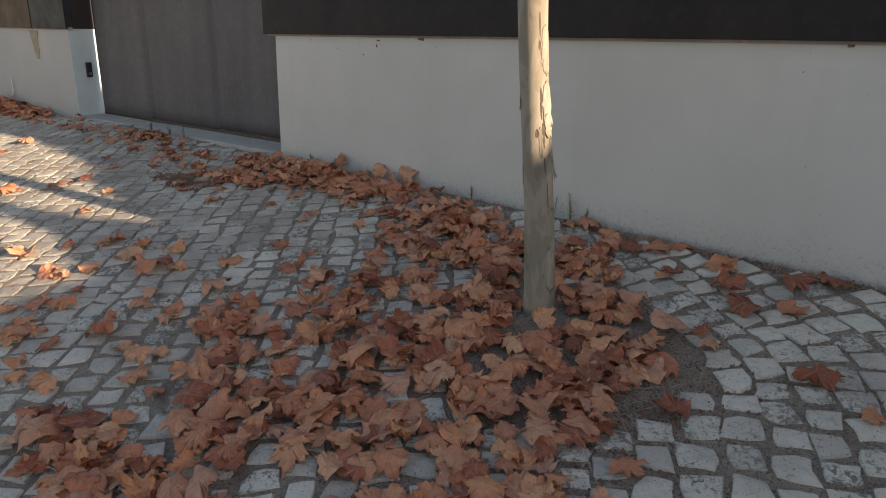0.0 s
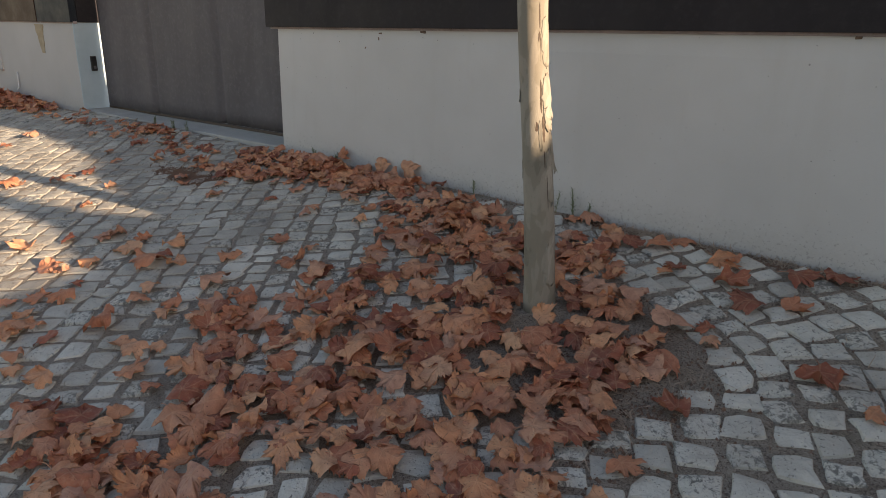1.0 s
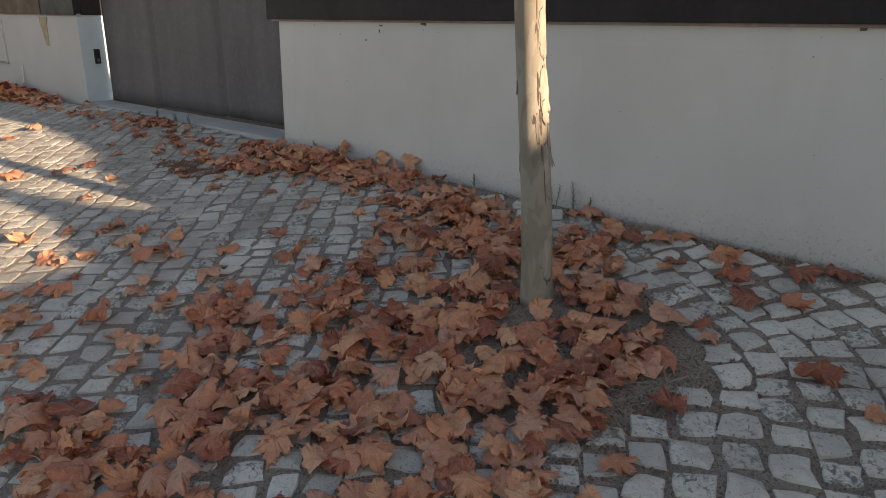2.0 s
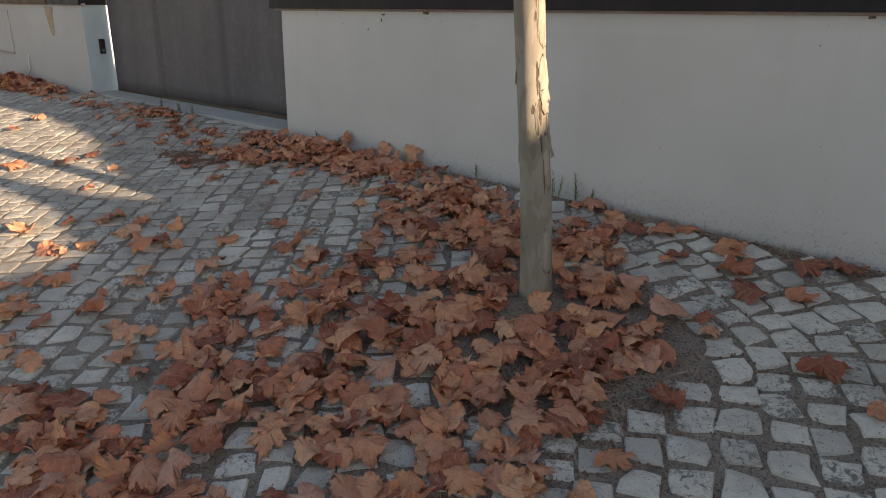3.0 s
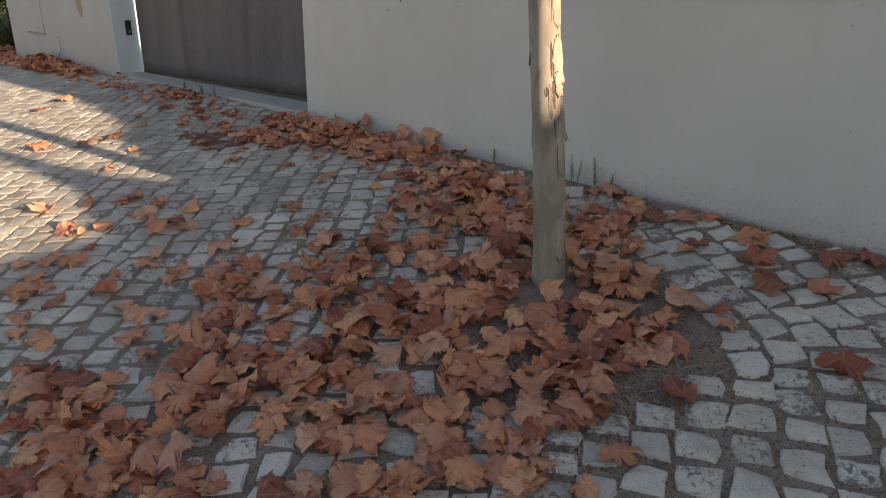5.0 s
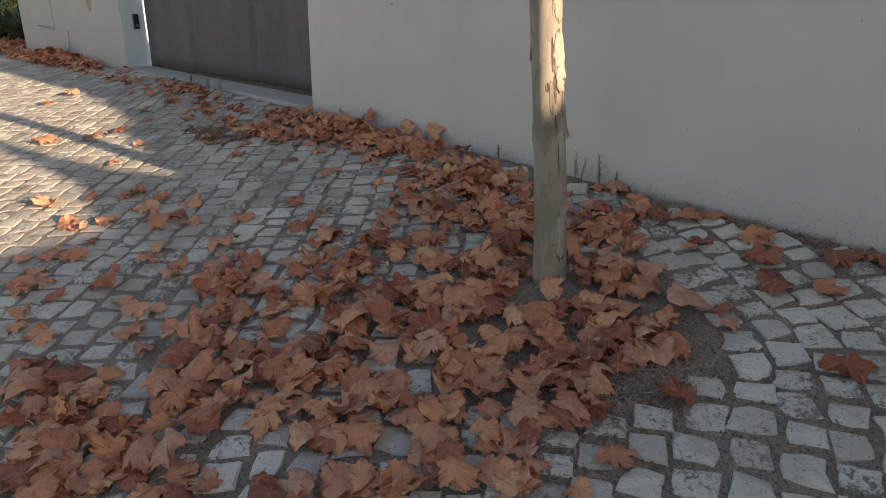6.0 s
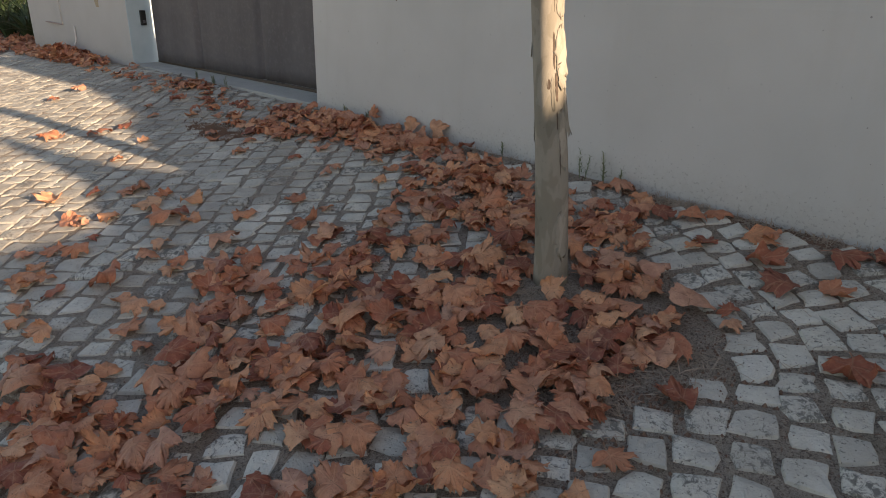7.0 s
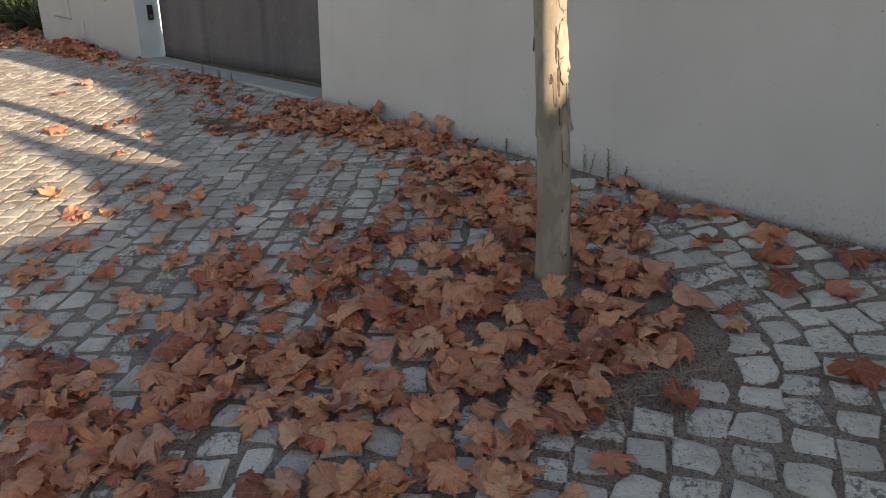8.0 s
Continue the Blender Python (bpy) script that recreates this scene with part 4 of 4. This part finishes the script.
def build_straw():
    rnd = random.Random(77)
    verts, faces = [], []
    spots = [(-0.80, 1.72, 0.16, 0.20, 260), (-0.72, 1.62, 0.10, 0.10, 140), (-0.62, 1.90, 0.09, 0.10, 90), (-1.20, 1.93, 0.07, 0.05, 70), (-1.10, 2.815, 0.16, 0.045, 330), (-0.4, 2.82, 0.6, 0.035, 150), (-0.6, 2.83, 0.5, 0.03, 170), (-2.9, 2.83, 0.7, 0.03, 110), (-1.7, 2.82, 0.5, 0.03, 80), (-8.0, 2.78, 1.2, 0.04, 160), (-0.50, 2.20, 0.25, 0.3, 50)]
    for cx, cy, ra, rb, count in spots:
        for _ in range(count):
            x, y = cx + rnd.gauss(0, ra * 0.6), min(cy + rnd.gauss(0, rb * 0.6), WALL_Y - 0.012)
            a = rnd.uniform(0, 6.3)
            way = Vector((math.cos(a), math.sin(a) * 0.8, 0.152 * math.sin(a) * 0.8 + abs(rnd.gauss(0.02, 0.16)))).normalized()
            blade(verts, faces, Vector((x, y, ground_z(x, y) - 0.004 + rnd.random() * 0.006)), way, rnd.uniform(0.02, 0.065), rnd.uniform(0.0012, 0.0026), rnd.uniform(0, 0.2), rnd, 2)
    for _ in range(1500):
        x, y = rnd.uniform(-3.6, 1.2), WALL_Y - 0.012 - abs(rnd.gauss(0, 0.022))
        if noise.noise(Vector((x * 3.5, 0.0, 7.0))) + rnd.uniform(-0.35, 0.35) < -0.12:
            continue
        way = Vector((rnd.gauss(0, 0.7), rnd.gauss(-0.25, 0.35), rnd.uniform(0.25, 1.0))).normalized()
        blade(verts, faces, Vector((x, y, ground_z(x, y) - 0.006)), way, rnd.uniform(0.012, 0.045), rnd.uniform(0.0014, 0.003), rnd.uniform(0, 0.3), rnd, 2)
    ob = new("dry_grass", mesh_of("dry_grass", verts, faces, STRAW))
    tagged(ob, "dry straw and dead grass in the tree pit and along the wall", "dry grass", kind="stuff")
    verts, faces = [], []
    for cx, cy, ra, rb, count in [(-0.80, 1.78, 0.32, 0.34, 2200), (-0.9, 2.82, 1.4, 0.05, 1500), (-3.80, 2.21, 0.24, 0.07, 4200), (-2.2, 1.6, 1.2, 0.7, 300), (-0.4, 2.1, 0.35, 0.4, 160), (-3.0, 2.55, 0.6, 0.15, 300)]:
        for _ in range(count):
            x, y = cx + rnd.gauss(0, ra * 0.55), min(cy + rnd.gauss(0, rb * 0.55), WALL_Y - 0.01)
            s = rnd.uniform(0.0015, 0.0035) if -4.6 < x < -3.1 else rnd.uniform(0.002, 0.0055)
            z = ground_z(x, y) - (0.004 if -4.6 < x < -3.1 else 0.011)
            a = rnd.uniform(0, 6.3)
            c, d = math.cos(a) * s * rnd.uniform(1, 2.4), math.sin(a) * s * rnd.uniform(1, 2.4)
            k = len(verts)
            verts += [(x - c, y - d, z), (x + d, y - c, z), (x + c, y + d, z), (x - d, y + c, z), (x, y, z + s + 0.005)]
            faces += [(k, k + 1, k + 4), (k + 1, k + 2, k + 4), (k + 2, k + 3, k + 4), (k + 3, k, k + 4)]
    ob = new("leaf_crumbs", mesh_of("leaf_crumbs", verts, faces, HUMUS))
    tagged(ob, "dark crumbs of soil and broken leaf in the joints", "debris", kind="stuff")


build_straw()


def build_plant(x, y, seed, count, length):
    rnd = random.Random(seed)
    e = new("strap_leaf_plant")
    tagged(e, "clump of arching green strap leaves behind the wall end", "plant", "plants behind the wall end")
    e.location = (x, y, ground_z(x, y) - 0.02)
    for _ in range(count):
        verts, faces = [], []
        a = rnd.uniform(0, 6.3)
        way = Vector((math.cos(a) * rnd.uniform(0.2, 0.8), math.sin(a) * rnd.uniform(0.2, 0.8), 1)).normalized()
        blade(verts, faces, Vector((rnd.gauss(0, 0.05), rnd.gauss(0, 0.05), 0)), way, length * rnd.uniform(0.7, 1.2), rnd.uniform(0.03, 0.05), rnd.uniform(0.25, 0.6), rnd, 8)
        ob = new("strap_leaf", mesh_of("strap_leaf", verts, faces, STRAP, True))
        ob.parent = e
    return e


for i, (x, y) in enumerate(((-10.0, 3.25), (-10.6, 3.15), (-11.2, 3.3), (-10.3, 3.7), (-11.0, 3.8), (-11.8, 3.5), (-9.85, 3.6), (-12.4, 3.2), (-12.9, 3.6), (-11.6, 3.1), (-13.4, 3.2), (-14.2, 3.3), (-13.0, 3.05), (-14.9, 3.5))):
    build_plant(x, y, 60 + i, 46, 0.95)

def build_hedge():
    """Dense dark shrubs behind the plants: many small leaves round hidden twigs."""
    rnd = random.Random(131)
    verts, faces = [], []
    for _ in range(9000):
        x, y = rnd.uniform(-16.5, -9.9), rnd.uniform(3.6, 5.4)
        top = 1.5 + 0.35 * noise.noise(Vector((x * 0.9, y * 0.9, 2)))
        c = Vector((x, y, ground_z(x, y) + top * rnd.random() ** 0.7))
        q = Euler((rnd.uniform(-0.9, 0.9), rnd.uniform(-0.9, 0.9), rnd.uniform(0, 6.3))).to_matrix()
        a, b = rnd.uniform(0.05, 0.09), rnd.uniform(0.02, 0.035)
        k = len(verts)
        verts += [tuple(c + q @ Vector(v)) for v in ((-a, 0, 0), (0, -b, 0.012), (a, 0, 0), (0, b, 0.012))]
        faces.append((k, k + 1, k + 2, k + 3))
    ob = new("hedge", mesh_of("hedge", verts, faces, STRAP))
    tagged(ob, "dark green hedge of small leaves behind the strap-leaved plants", "hedge", kind="stuff")


build_hedge()

# ---- stone setts ----
COURSE = radians(128.5)             # the way the courses run
CDIR, CSIDE = Vector((math.cos(COURSE), math.sin(COURSE))), Vector((math.sin(COURSE), -math.cos(COURSE)))


def sett_shape(rnd):
    """A split stone about 1 x 1 with a worn, slightly domed top."""
    ring = []
    for cx, cy in ((-1, -1), (0, -1), (1, -1), (1, 0), (1, 1), (0, 1), (-1, 1), (-1, 0)):
        j = 0.115 if cx and cy else 0.06
        ring.append((0.5 * cx * (0.96 if cx and cy else 1.0) + rnd.gauss(0, j * 0.55), 0.5 * cy * (0.96 if cx and cy else 1.0) + rnd.gauss(0, j * 0.55)))
    verts, faces = [], []
    for f, z in ((1.02, -0.035), (0.99, -0.0085), (0.90, 0.0005), (0.5, 0.004)):
        for x, y in ring:
            verts.append((x * f, y * f, z + (rnd.gauss(0, 0.0012) if z > -0.01 else 0)))
    verts.append((0, 0, 0.0045))
    for r in range(3):
        faces += [(8 * r + k, 8 * r + (k + 1) % 8, 8 * r + 8 + (k + 1) % 8, 8 * r + 8 + k) for k in range(8)]
    faces += [(24 + k, 24 + (k + 1) % 8, 32) for k in range(8)]
    return verts, faces


def bow(u, v):
    """The courses bend round the tree pit: away from the road on one side, along the wall on the other."""
    d = min(max(0.0, 1.95 - v), 1.4)
    e = min(max(0.0, v - 1.98), 0.9)
    near = min(1.0, max(0.0, (u - 0.15) / 0.4)) * min(1.0, max(0.0, (2.1 - u) / 0.9))
    road = min(1.0, max(0.0, (u + 0.1) / 0.7))
    return -0.30 * road * d * d / (d + 0.25) - near * 0.36 * e * e / (e + 0.15)


def lay_setts():
    rnd = random.Random(91)
    kinds = []
    for _ in range(36):
        verts, faces = sett_shape(rnd)
        kinds.append((mesh_of("sett", verts, faces, STONE, False), np.array(verts), faces))
    spots, laid = [], {}
    u = -10.5
    while u < 6.0:
        wide = rnd.uniform(0.100, 0.124) if u < 0.62 else rnd.uniform(0.108, 0.132)
        v = -5.0 + rnd.uniform(0, 0.1)
        while v < 9.5:
            long = rnd.uniform(0.082, 0.128) if u < 0.62 else rnd.uniform(0.092, 0.132)
            uc, vc = u + wide / 2, v + long / 2
            wav = 0.045 * noise.noise(Vector((uc * 1.1, vc * 1.3, 5))) + rnd.gauss(0, 0.004)
            p = CSIDE * (uc + wav + bow(uc, vc)) + CDIR * vc
            v += long
            x, y = p.x, p.y
            if not (-11.0 < x < 4.0 and -2.5 < y):
                continue
            limit = 2.78 if x > -3.7 or x < -6.6 else 2.80
            if y > limit or (x < -9.5 and y > 2.3):
                continue
            cell = (round(x / 0.1), round(y / 0.1))
            if any(math.hypot(x - q[0], y - q[1]) < 0.072 for a in (-1, 0, 1) for b in (-1, 0, 1) for q in laid.get((cell[0] + a, cell[1] + b), ())):
                continue
            laid.setdefault(cell, []).append((x, y))
            if math.hypot(x - PIT[0], y - PIT[1]) < PIT_R + 0.03 * math.sin(5 * math.atan2(y - PIT[1], x - PIT[0])):
                continue
            spots.append((x, y, wide, long, math.atan((bow(uc, vc - 0.05) - bow(uc, vc + 0.05)) / 0.1)))
        u += wide
    spots.sort(key=lambda s: math.hypot(s[0] + 0.75, s[1] - 1.5))
    paving = new("pavement")
    tagged(paving, "worn pale limestone sett pavement with sandy joints", "pavement", kind="structure")
    verts, faces, k = [], [], 0
    slope = math.atan(0.152)
    for i, (x, y, wide, long, curve) in enumerate(spots):
        me, arr, fs = kinds[rnd.randrange(len(kinds))]
        gap = rnd.uniform(0.012, 0.025) if x > -2.4 else rnd.uniform(0.003, 0.012)
        turn = COURSE - math.pi / 2 + rnd.gauss(0, 0.07) + 0.9 * curve
        m = Matrix.Translation((x, y, ground_z(x, y) - 0.003 + rnd.gauss(0, 0.0015))) @ Euler((slope + rnd.gauss(0, 0.011), rnd.gauss(0, 0.011), 0)).to_matrix().to_4x4() @ Matrix.Rotation(turn, 4, "Z") @ Matrix.Diagonal((wide - gap, long - gap, 1.0 if x > -2.8 else 0.8, 1))
        if i < 300:
            ob = new("sett", me)
            ob.parent = paving
            ob.matrix_basis = m
        else:
            mat = np.array(m)
            verts.append(arr @ mat[:3, :3].T + mat[:3, 3])
            faces += [tuple(k + q for q in f) for f in fs]
            k += len(arr)
    rest = new("setts_beyond", mesh_of("setts_beyond", [tuple(v) for v in np.concatenate(verts)], faces, STONE))
    rest.parent = paving
    tagged(rest, kind="stuff")


lay_setts()
